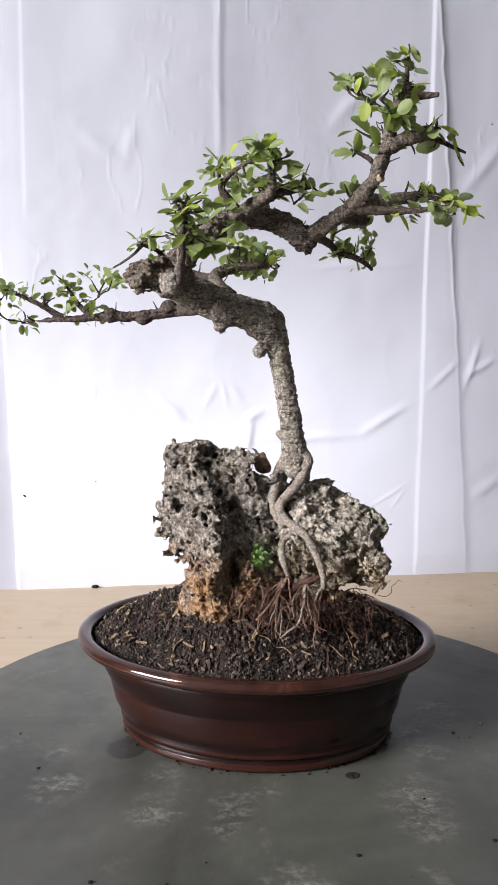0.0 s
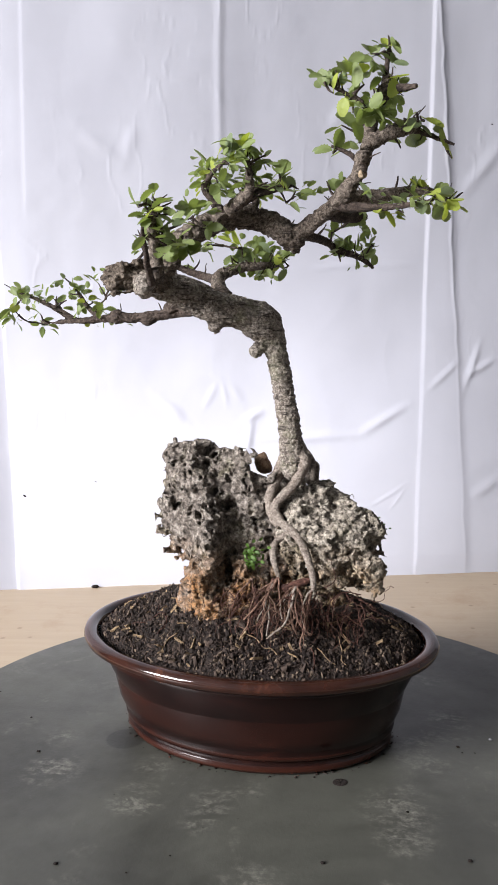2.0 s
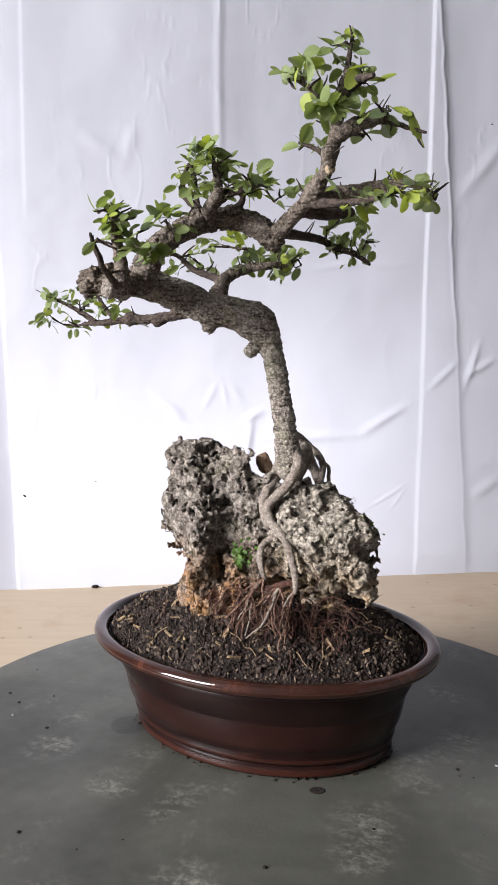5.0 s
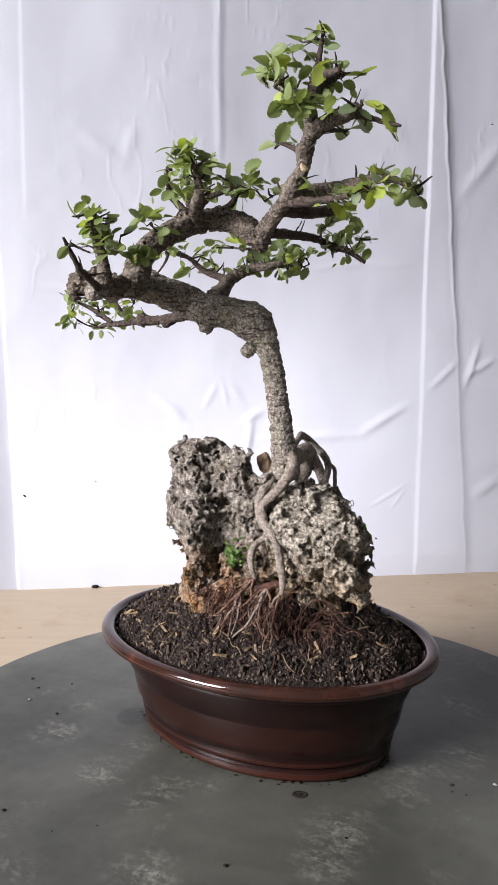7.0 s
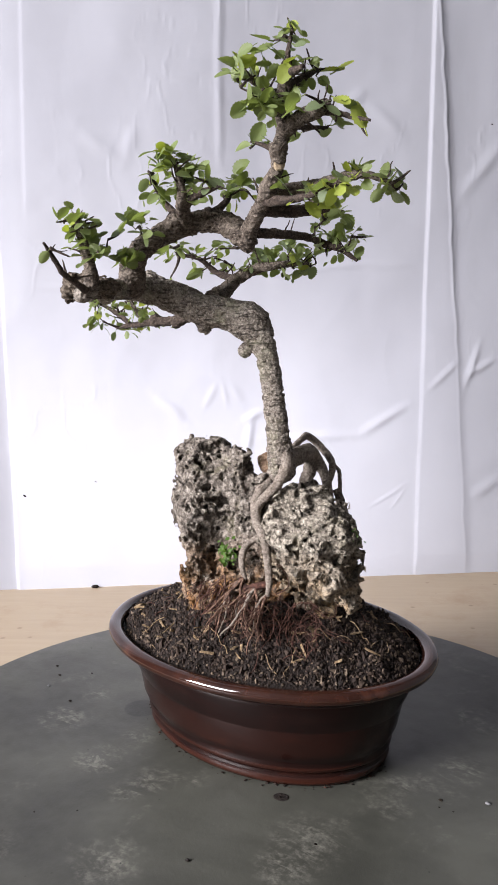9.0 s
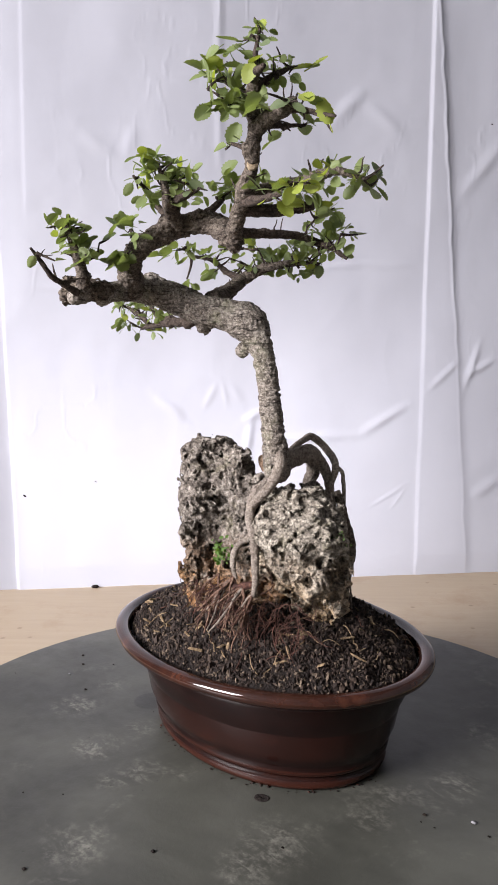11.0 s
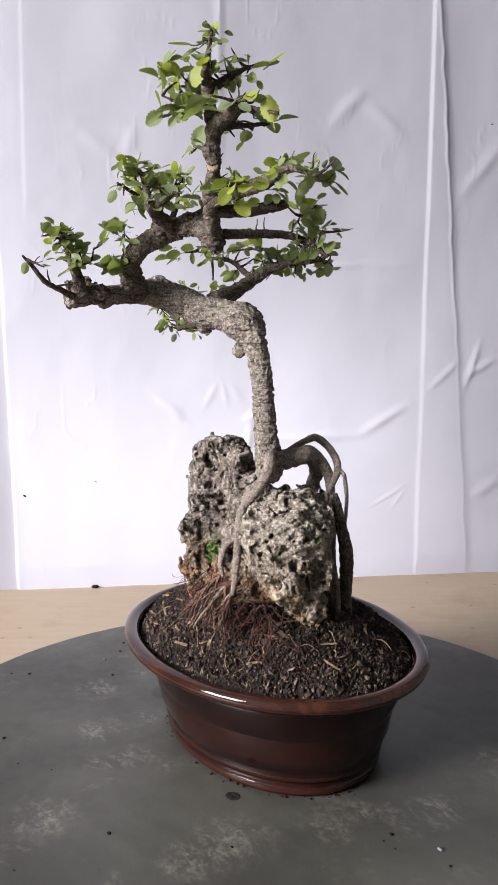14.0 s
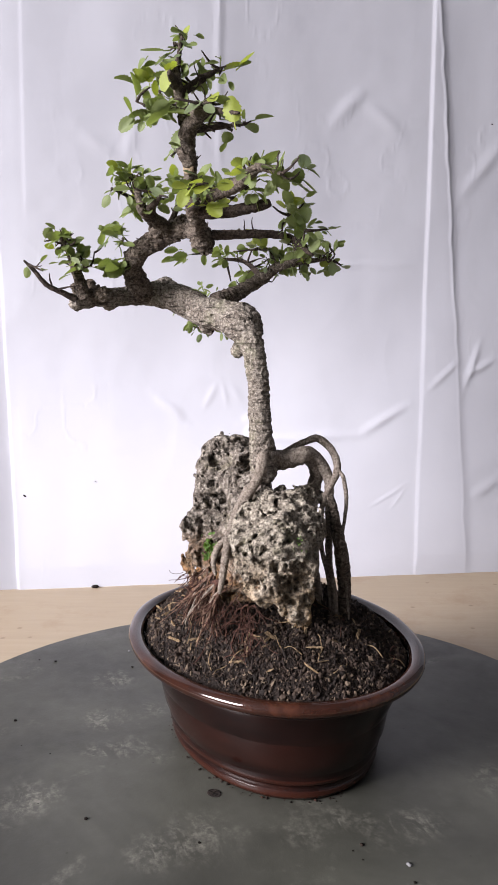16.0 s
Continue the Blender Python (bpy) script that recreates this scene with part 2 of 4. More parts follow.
def smooth_path(nodes, step):
    """Catmull-Rom through rows (x, y, z, radius)."""
    p = np.array([nodes[0]] + list(nodes) + [nodes[-1]], float)
    out = []
    for i in range(1, len(p) - 2):
        n = max(2, int(np.linalg.norm(p[i + 1, :3] - p[i, :3]) / step))
        for s in range(n):
            u = s / n
            out.append(0.5 * (2 * p[i] + (p[i + 1] - p[i - 1]) * u + (2 * p[i - 1] - 5 * p[i] + 4 * p[i + 1] - p[i + 2]) * u * u
                              + (3 * p[i] - p[i - 1] - 3 * p[i + 1] + p[i + 2]) * u ** 3))
    out.append(p[-2])
    return np.array(out)


def tube_data(nodes, step=0.003, sides=10, rough=0.0, seed=0, knots=(), lumps=170.0):
    """A limb along rows (x, y, z, radius), rough: relief as a share of the radius; knots: rows (x, y, z, size) where it swells."""
    path = smooth_path(nodes, step)
    verts, faces = [], []
    ref = Vector((0.3, 0.5, 0.8)).normalized()
    n = len(path)
    for k in range(n):
        c = Vector(path[k, :3])
        d = Vector(path[min(k + 1, n - 1), :3]) - Vector(path[max(k - 1, 0), :3])
        d = d.normalized() if d.length > 1e-9 else Vector((0, 0, 1))
        x = (ref - d * ref.dot(d))
        x = x.normalized() if x.length > 1e-4 else d.orthogonal().normalized()
        ref = x
        y = d.cross(x)
        r = max(path[k, 3], 0.0002)
        for i in range(sides):
            th = 2 * math.pi * i / sides
            o = x * math.cos(th) + y * math.sin(th)
            q = c + o * r
            g = 1.0
            if rough:
                s = Vector((seed * 3.1, seed * 1.7, seed))
                g += rough * (noise.noise(q * lumps + s) + 0.6 * noise.noise(q * lumps * 2.6 + s))
                for kx, ky, kz, ks in knots:
                    dd = (q - Vector((kx, ky, kz))).length
                    g += 0.9 * ks / r * math.exp(-(dd / ks) ** 2)
            verts.append(c + o * r * g)
    for k in range(n - 1):
        for i in range(sides):
            j = (i + 1) % sides
            faces.append((k * sides + i, k * sides + j, (k + 1) * sides + j, (k + 1) * sides + i))
    faces.append(tuple(range(sides))[::-1])
    faces.append(tuple((n - 1) * sides + i for i in range(sides)))
    return verts, faces


def joined(parts):
    verts, faces = [], []
    for v, f in parts:
        o = len(verts)
        verts += list(v)
        faces += [tuple(i + o for i in g) for g in f]
    return verts, faces


RNG = np.random.RandomState(7)
LATTICE = RNG.rand(64, 64, 64)


def field(p, freq):
    """Smooth lattice noise, -1 to 1."""
    q = p * freq + 1000.0
    i = np.floor(q).astype(int)
    f = q - i
    f = f * f * (3 - 2 * f)
    out = 0
    for a, b, c in itertools.product((0, 1), repeat=3):
        w = (f[..., 0] if a else 1 - f[..., 0]) * (f[..., 1] if b else 1 - f[..., 1]) * (f[..., 2] if c else 1 - f[..., 2])
        out = out + w * LATTICE[(i[..., 0] + a) % 64, (i[..., 1] + b) % 64, (i[..., 2] + c) % 64]
    return out * 2 - 1


# ---------------------------------------------------------------- the room
# unseen shell added round the table; its plaster is darkened to cut bounced light
def room():
    def slab(name, *b):
        return tagged(piece(name, *box_data(*b), WALL, smooth=False), "plain grey plastered wall, unseen, added to close the room", "wall", kind="structure")

    tagged(piece("floor", *box_data(-2.3, 1.6, -2.2, 1.6, -0.80, -0.75), WALL, smooth=False), "plain grey floor under the table, unseen, added to close the room", "floor", kind="structure")
    tagged(piece("ceiling", *box_data(-2.3, 1.6, -2.2, 1.6, 1.85, 1.90), WALL, smooth=False), "plain grey ceiling, unseen, added to close the room", "ceiling", kind="structure")
    slab("wall_east", 1.55, 1.6, -2.2, 1.6, -0.75, 1.85)
    slab("wall_south", -2.25, 1.55, -2.2, -2.15, -0.75, 1.85)
    # west wall with an open window
    west = slab("wall_west", -2.3, -2.25, -2.2, 1.6, -0.75, 0.48)
    for b in ((-2.3, -2.25, -2.2, 1.6, 1.72, 1.85), (-2.3, -2.25, -2.2, -2.06, 0.48, 1.72), (-2.3, -2.25, -0.74, 1.6, 0.48, 1.72)):
        piece("wall_section", *box_data(*b), WALL, west, smooth=False)
    # north wall behind the cloth, with a low window
    north = slab("wall_north", -2.25, 1.55, 0.74, 0.79, -0.75, -0.05)
    for b in ((-2.25, 1.55, 0.74, 0.79, 0.36, 1.85), (-2.25, -0.66, 0.74, 0.79, -0.05, 0.36), (0.22, 1.55, 0.74, 0.79, -0.05, 0.36)):
        piece("wall_section", *box_data(*b), WALL, north, smooth=False)


room()


def work_table():
    base = new("work_table")
    base.location = (0, 0.05, -0.75)
    tagged(base, "pale plywood work table with small stains and specks", "table")
    up = Matrix.Translation((0, -0.05, 0.75))

    def at(data):
        return [up @ Vector(v) for v in data[0]], data[1]

    piece("tabletop", *at(box_data(-0.75, 0.75, -0.45, 0.70, -0.045, -0.02, 0.002)), WOOD, base, smooth=False)
    for sx, sy in itertools.product((-0.7, 0.66), (-0.4, 0.62)):
        piece("leg", *at(box_data(sx, sx + 0.04, sy, sy + 0.04, -0.75, -0.045)), WOOD, base, smooth=False)


work_table()


def crumb_on_table():
    v, f = box_data(-0.0045, 0.0045, -0.003, 0.003, 0, 0.0045, 0.0014)
    ob = new("soil_crumb", mesh_of("soil_crumb", [q + Vector((0.0008 * math.sin(900 * q.y), 0, 0)) for q in v], f, SOIL))
    ob.location = (-0.2452, 0.4600, -0.0203)
    tagged(ob, "small dark crumb of soil on the plywood table", "soil crumb")


crumb_on_table()

# the hanging cloth runs along a line turned slightly from the camera's square
CL0, CLD = Vector((0.0, 0.504)), Vector((0.9888, 0.1490))


def cloth_relief(s, z):
    """Depth of the folds, towards the camera, on arrays."""
    p = np.stack([s, z, np.zeros_like(s)], -1)
    edge = lambda at, w: 0.5 + 0.5 * np.tanh((s - at) / w)
    # a pleat that widens downwards, a back strip, and faint old creases
    left, right = 0.249 + 0.010 * z, 0.332 - 0.079 * z
    d = 0.0044 * edge(left, 0.0012) * (1 - edge(right + 0.006 + 0.003 * field(p + 3.0, 9), 0.0085))
    d -= 0.0004 * np.exp(-((s - right - 0.008) / 0.007) ** 2)
    d += 0.008 * edge(-0.3605 - 0.022 * z + 0.0015 * field(p + 8.0, 12), 0.0010)
    d += 0.0010 * edge(-0.333, 0.002) * np.clip((z - 0.50) / 0.05, 0, 1)
    wig = -0.062 + 0.004 * field(p + 7.0, 16)
    d += 0.0017 * np.exp(-((s - wig) / 0.006) ** 2) * np.clip((z - 0.58) / 0.06, 0, 1)
    d += 0.0016 * np.exp(-((s - right - 0.002 * field(p + 5.0, 40)) / 0.0022) ** 2) * np.clip(0.5 + (z - 0.3) / 0.4, 0.4, 1)
    d += 0.012 * field(p + 1.0, 2.6) + 0.0034 * field(p * np.array([1, 0.35, 1]) + 2.0, 9) + 0.0017 * field(p * np.array([1, 0.6, 1]) + 4.0, 15) + 0.0003 * field(p + 6.0, 45) + 0.0007 * (np.abs(field(p + 11.0, 26)) < 0.05) * np.clip(field(p + 12.0, 9), 0, 1) - 0.0016 * np.abs(field(p * np.array([1, 0.7, 1]) + 9.0, 13)) * np.clip((0.5 - z) / 0.2, 0.3, 1)
    for (s0, z0), (s1, z1), w, h in CREASES:
        ux, uz = s1 - s0, z1 - z0
        t = np.clip(((s - s0) * ux + (z - z0) * uz) / (ux * ux + uz * uz), 0, 1)
        bow = 0.004 * field(p + s0, 24)
        e = np.hypot(s - s0 - t * ux, z - z0 - t * uz + bow)
        d += h * np.exp(-((e / w) ** 2)) * np.sin(np.pi * np.clip(t, 0.06, 0.94))
    return d


CREASES = [((-0.017, 0.197), (0.165, 0.205), 0.006, 0.0035), ((0.150, 0.203), (0.235, 0.252), 0.007, 0.0045), ((0.170, 0.088), (0.240, 0.133), 0.0022, 0.0022), ((0.205, 0.085), (0.240, 0.128), 0.0020, 0.0018),
           ((0.321, 0.296), (0.372, 0.322), 0.005, 0.0035), ((0.318, 0.270), (0.345, 0.350), 0.005, 0.0035), ((-0.088, 0.245), (-0.062, 0.287), 0.005, 0.0014), ((-0.058, 0.287), (-0.050, 0.250), 0.004, 0.0014), ((-0.046, 0.285), (-0.024, 0.255), 0.005, 0.0014)]
CREASES += [((-0.030, 0.225), (0.010, 0.245), 0.006, 0.0035), ((-0.022, 0.170), (-0.012, 0.235), 0.006, 0.0035), ((-0.365, 0.418), (-0.200, 0.420), 0.0022, 0.0018), ((0.050, 0.456), (0.248, 0.466), 0.0025, 0.0018),
            ((-0.260, 0.640), (-0.200, 0.590), 0.010, 0.0022), ((-0.195, 0.595), (-0.180, 0.650), 0.009, 0.0018), ((0.300, 0.560), (0.380, 0.660), 0.009, 0.0030), ((0.258, 0.270), (0.310, 0.320), 0.005, 0.0028)]
CREASES += [((0.100, 0.660), (0.160, 0.720), 0.009, 0.0030), ((0.150, 0.700), (0.215, 0.650), 0.008, 0.0030), ((-0.160, 0.270), (-0.110, 0.225), 0.007, 0.0030), ((0.335, 0.100), (0.390, 0.140), 0.008, 0.0030)]


def backdrop():
    nx, nz = 760, 300
    k = np.arange(nz + 1) / nz
    s, z = np.meshgrid(np.linspace(-0.72, 0.72, nx + 1), -0.0198 + 1.515 * (0.55 * k + 0.45 * k ** 3), indexing="xy")
    d = cloth_relief(s, z) * np.clip(0.35 + (z + 0.0185) / 0.05, 0, 1)
    verts = np.stack([CL0.x + CLD.x * s + CLD.y * d, CL0.y + CLD.y * s - CLD.x * d, z], -1).reshape(-1, 3)
    a = (np.arange(nz)[:, None] * (nx + 1) + np.arange(nx)).ravel()
    faces = np.stack([a, a + 1, a + nx + 2, a + nx + 1], 1)
    ob = piece("backdrop_cloth", verts.tolist(), faces.tolist(), CLOTH)
    tagged(ob, "white creased cotton cloth hanging behind the table", "cloth")
    # unseen cloth strip added behind the side to hold back the rear daylight
    z2 = np.linspace(-0.0185, 1.4, 40)
    rows = [(s, z) for z in z2 for s in (-0.80, -0.3585 - 0.022 * z)]
    blocker = [(CL0.x + CLD.x * s - CLD.y * 0.012, CL0.y + CLD.y * s + CLD.x * 0.012, z) for s, z in rows]
    blocker += [(x - CLD.y * 0.002, y + CLD.x * 0.002, z) for x, y, z in blocker]
    quads = [(2 * k, 2 * k + 1, 2 * k + 3, 2 * k + 2) for k in range(39)]
    quads += [tuple(i + 80 for i in q[::-1]) for q in quads] + [(2 * k + 1, 2 * k + 81, 2 * k + 83, 2 * k + 3) for k in range(39)]
    piece("backlight_blocker", blocker, quads, CLOTH, ob)
    # small dark specks caught on the cloth
    for s, z, r in ((-0.3471, 0.1217, 0.0022), (-0.2452, 0.1407, 0.0013), (0.3527, 0.6737, 0.0014)):
        d = float(cloth_relief(np.array([s]), np.array([z]))[0])
        m = Matrix.Translation((CL0.x + CLD.x * s + CLD.y * d, CL0.y + CLD.y * s - CLD.x * d, z)) @ Matrix.Rotation(0.6, 4, "Y")
        v, f = box_data(-r, r, -0.0012, 0.0006, -r * 0.5, r * 0.5, 0.0004)
        piece("speck", [m @ q for q in v], f, SOIL, ob, "dark speck on the cloth")


backdrop()

# ---------------------------------------------------------------- the turning plate and all it carries
TURNED = []          # things that turn, with their bases
RATE = 64.73 / 16.0  # degrees a second, clockwise from above


def turning(name, base, label, category):
    """An Empty at its base; parts are given in the plate's own space."""
    ob = new(name)
    ob.location = base
    TURNED.append((ob, Vector(base)))
    return tagged(ob, label, category)


def on(thing, data):
    o = thing.location
    return [Vector(v) - o for v in data[0]], data[1]


def turntable():
    t = turning("turntable", (0, 0, -0.02), "round dark grey-green slate turntable with pale clay scuffs", "turntable")
    prof = [(-0.30, -0.0185), (-0.003, -0.0185), (0.0, -0.0165), (0.0, -0.002), (-0.0006, -0.0006), (-0.002, 0.0), (-0.05, 0.0), (-0.12, 0.0), (-0.20, 0.0), (-0.30, 0.0)]
    v, f = lathe(prof, (0.011, -0.009), 0.309, 0.309, 0, 200)
    close_ring(f, 0, 200, True)
    close_ring(f, len(prof) - 1, 200)
    piece("plate", *on(t, (v, f)), SLATE, t)
    # an old bolt hole and dried clay specks
    rnd = random.Random(9)
    hole = lathe([(-0.0048, 0.0003), (-0.0012, 0.0003), (0.0, 0.0006), (0.0006, 0.0002)], (0.0719, -0.0698), 0.0052, 0.0042, 20, 20)
    close_ring(hole[1], 0, 20)
    piece("bolt_hole", *on(t, hole), SOIL, t, "dark filled bolt hole")
    for k in range(26):
        a, q = rnd.uniform(3.0, 6.6), rnd.uniform(0.15, 0.29)
        x, y, r = (q * math.cos(a), q * math.sin(a), rnd.choice((0.0006, 0.0009, 0.0013))) if k else (0.1941, 0.0131, 0.0016)
        v, f = box_data(x - r, x + r * 1.4, y - r, y + r, 0.0001, r * 0.8, r * 0.35)
        piece("clay_speck", *on(t, (v, f)), WALL if k in (0, 7) else SOIL, t)
    # crumbs of soil caught along the foot of the pot
    ca, sa = math.cos(radians(-6)), math.sin(radians(-6))
    for k in range(80):
        a, r = rnd.uniform(2.9, 6.5), rnd.choice((0.0003, 0.0004, 0.0006, 0.0008))
        g = abs(rnd.gauss(0, 0.0022)) + 0.0006
        u, w = (0.1140 + g) * math.cos(a), (0.0805 + g) * math.sin(a)
        x, y = -0.0035 + ca * u - sa * w, 0.0125 + sa * u + ca * w
        v, f = box_data(x - r, x + r * 1.5, y - r, y + r, 0.0001, r * 1.3, r * 0.4)
        v = [q + Vector((rnd.gauss(0, 0.3), rnd.gauss(0, 0.3), 0)) * r for q in v]
        piece("soil_crumb", *on(t, (v, f)), rnd.choice((SOIL, SOIL, CRUMB, CRUMB, ROOTLET)), t)
    return t


turntable()
POT = (-0.0035, 0.0125)


def pot():
    t = turning("bonsai_pot", (*POT, 0.0), "oval dark red-brown glazed ceramic bonsai pot on the turntable", "pot")
    body = [(-0.13, 0.006), (-0.050, 0.004), (-0.044, 0.0005), (-0.0380, 0.0012), (-0.0366, 0.004), (-0.0370, 0.0070), (-0.0388, 0.0092), (-0.0382, 0.0110), (-0.0350, 0.0132), (-0.0344, 0.0158),
            (-0.0354, 0.0184), (-0.0335, 0.0215), (-0.0298, 0.030), (-0.0268, 0.045), (-0.0254, 0.058), (-0.0242, 0.068), (-0.0208, 0.0748), (-0.016, 0.078), (-0.016, 0.070), (-0.03, 0.04)]
    v, f = lathe(body, POT, 0.1530, 0.1195, -6, 160, 0.0010)
    close_ring(f, 0, 160, True)
    piece("body", *on(t, (v, f)), GLAZE, t)
    lip = [(-0.0195, 0.0745), (-0.012, 0.0765), (-0.005, 0.0785), (-0.0012, 0.081), (0.0, 0.0840), (-0.0012, 0.0870), (-0.0045, 0.0888), (-0.0085, 0.0888), (-0.0115, 0.0868),
           (-0.0130, 0.083), (-0.0135, 0.078), (-0.0195, 0.0745)]
    piece("lip", *on(t, lathe(lip, POT, 0.1530, 0.1195, -6, 160, 0.0008)), LIP, t, "rounded rust-edged glossy lip")
    return t


pot()


def soil_height(x, y):
    ca, sa = math.cos(radians(6)), math.sin(radians(6))
    dx, dy = x - POT[0], y - POT[1]
    u, v = (ca * dx - sa * dy) / 0.1385, (sa * dx + ca * dy) / 0.1050
    q = min(1.0, u * u + v * v)
    z = 0.0825 + 0.038 * (1 - q) ** 0.80
    return z + 0.0045 * noise.noise((x * 28, y * 28, 0)) + 0.0034 * noise.noise((x * 90, y * 90, 4.0))


def soil():
    t = turning("potting_soil", (*POT, 0.06), "mounded dark crumbly potting soil filling the pot", "soil")
    t["kind"] = "stuff"
    verts, faces = [], []
    rings, segs = 60, 150
    ca, sa = math.cos(radians(-6)), math.sin(radians(-6))
    for k in range(rings + 1):
        q = k / rings
        for i in range(segs):
            th = 2 * math.pi * i / segs
            x, y = 0.1388 * q * math.cos(th), 0.1054 * q * math.sin(th)
            X, Y = POT[0] + ca * x - sa * y, POT[1] + sa * x + ca * y
            verts.append((X, Y, soil_height(X, Y)))
    for k in range(rings):
        for i in range(segs):
            j = (i + 1) % segs
            faces.append((k * segs + i, (k + 1) * segs + i, (k + 1) * segs + j, k * segs + j))
    piece("soil_bed", *on(t, (verts, faces)), SOIL, t)
    return t


soil_bed = soil()


# ---------------------------------------------------------------- stones
def pits(p, freq, lo, hi, share):
    """Signed distance to scattered round holes (negative inside them)."""
    q = p * freq + 500.0
    base = np.floor(q).astype(int)
    best = np.full(p.shape[:-1], 9.0)
    for off in itertools.product((-1, 0, 1), repeat=3):
        c = base + np.array(off)
        h = [LATTICE[(c[..., 0] + k) % 64, (c[..., 1] + 3 * k) % 64, (c[..., 2] + 7 * k) % 64] for k in (5, 11, 17, 23)]
        d = np.sqrt(sum((q[..., k] - c[..., k] - h[k]) ** 2 for k in range(3))) / freq
        r = lo + (hi - lo) * h[3]
        best = np.minimum(best, np.where(h[3] > 1 - share, d - r, 9.0))
    return best


def skin(value, lo, cell):
    """A closed mesh where the grid of values crosses zero (surface nets)."""
    n = value.shape
    inside = value < 0
    corner = [value[a:n[0] - 1 + a, b:n[1] - 1 + b, c:n[2] - 1 + c] for a, b, c in itertools.product((0, 1), repeat=3)]
    offs = np.array(list(itertools.product((0, 1), repeat=3)), float)
    count = sum((v < 0).astype(int) for v in corner)
    live = (count > 0) & (count < 8)
    total, number = np.zeros(live.shape + (3,)), np.zeros(live.shape)
    for a, b in itertools.combinations(range(8), 2):
        if abs(offs[a] - offs[b]).sum() != 1:
            continue
        cross = (corner[a] < 0) != (corner[b] < 0)
        t = np.where(cross, corner[a] / np.where(cross, corner[a] - corner[b], 1.0), 0.0)
        total += np.where(cross[..., None], offs[a] + t[..., None] * (offs[b] - offs[a]), 0)
        number += cross
    cells = np.argwhere(live)
    index = np.full(live.shape, -1)
    index[live] = np.arange(len(cells))
    verts = (cells + total[live] / number[live][:, None]) * cell + lo
    faces = []
    for ax in range(3):
        u, v = (ax + 1) % 3, (ax + 2) % 3
        a = [slice(1, n[k] - 1) for k in range(3)]
        b = list(a)
        a[ax], b[ax] = slice(0, n[ax] - 1), slice(1, n[ax])
        s0, s1 = inside[tuple(a)], inside[tuple(b)]
        edge = np.argwhere(s0 != s1) + np.array([0 if k == ax else 1 for k in range(3)])
        flip = s0[s0 != s1]
        du, dv = np.eye(3, dtype=int)[u], np.eye(3, dtype=int)[v]
        quad = np.stack([index[tuple((edge - o).T)] for o in (0 * du, du, du + dv, dv)], 1)
        faces += [tuple(q) if fl else tuple(q[::-1]) for q, fl in zip(quad.tolist(), flip)]
    return verts, faces


def largest(verts, faces):
    """Only the biggest connected piece of a mesh."""
    root = list(range(len(verts)))

    def find(a):
        while root[a] != a:
            root[a] = root[root[a]]
            a = root[a]
        return a

    for f in faces:
        a = find(f[0])
        for b in f[1:]:
            root[find(b)] = a
    roots = np.array([find(a) for a in range(len(verts))])
    keep = roots == np.bincount(roots).argmax()
    index = np.cumsum(keep) - 1
    return np.asarray(verts)[keep], [tuple(int(index[a]) for a in f) for f in faces if keep[f[0]]]


def stone_data(blobs, cell, coarse, fine, holes):
    bl = np.array(blobs) - np.array([0, 0, 0, 0.0034, 0.0034, 0.0034])
    lo, hi = (bl[:, :3] - bl[:, 3:]).min(0) - 0.016, (bl[:, :3] + bl[:, 3:]).max(0) + 0.016
    axes = [np.arange(lo[k], hi[k], cell) for k in range(3)]
    grid = np.stack(np.meshgrid(*axes, indexing="ij"), -1)
    d = np.full(grid.shape[:-1], 1.0)
    warp = np.stack([field(grid + o, 55) for o in (0.0, 0.31, 0.57)], -1) * 0.004
    for b in bl:
        e = (np.linalg.norm((grid + warp - b[:3]) / b[3:], axis=-1) - 1) * b[3:].min()
        h = np.clip(0.5 + 0.5 * (d - e) / 0.007, 0, 1)
        d = d + (e - d) * h - 0.007 * h * (1 - h)
    near = np.abs(d) < 0.0135
    p, warp, e = grid[near], warp[near], d[near]
    bound = e - 0.0042
    ragged = np.stack([field(p + o, 120) for o in (0.11, 0.43, 0.77)], -1) * 0.0040 + np.stack([field(p + o, 330) for o in (0.21, 0.53, 0.87)], -1) * 0.0016
    e = e + coarse * field(p, 42) + 0.6 * coarse * field(p + 0.9, 26) + fine * field(p, 190) + 0.45 * fine * field(p + 0.6, 560)
    # sharp broken ridges round scooped hollows
    for freq, amp in ((48, 1.5), (95, 1.25), (185, 0.85), (360, 0.5)):
        e = e - amp * fine * (1 - 3.0 * np.abs(field(p + ragged * 0.6 + 1.0 / freq, freq)))
    if holes:
        e = e + 0.28 * (np.minimum(pits(p + warp + ragged, 62, 0, 0, 1.1), 0.02) - 0.0088) + 0.40 * (pits(p + ragged, 190, 0, 0, 1.1) - 0.0029)
    for freq, r0, r1, share in holes:
        hole = pits(p + warp * 0.9 + ragged, freq, r0, r1, share)
        e = np.maximum(e, np.where(e > -0.0085, -hole, e))
        e = np.maximum(e, bound + 0.0012 * field(p, 210))
    d[near] = e
    return largest(*skin(d, lo, cell))


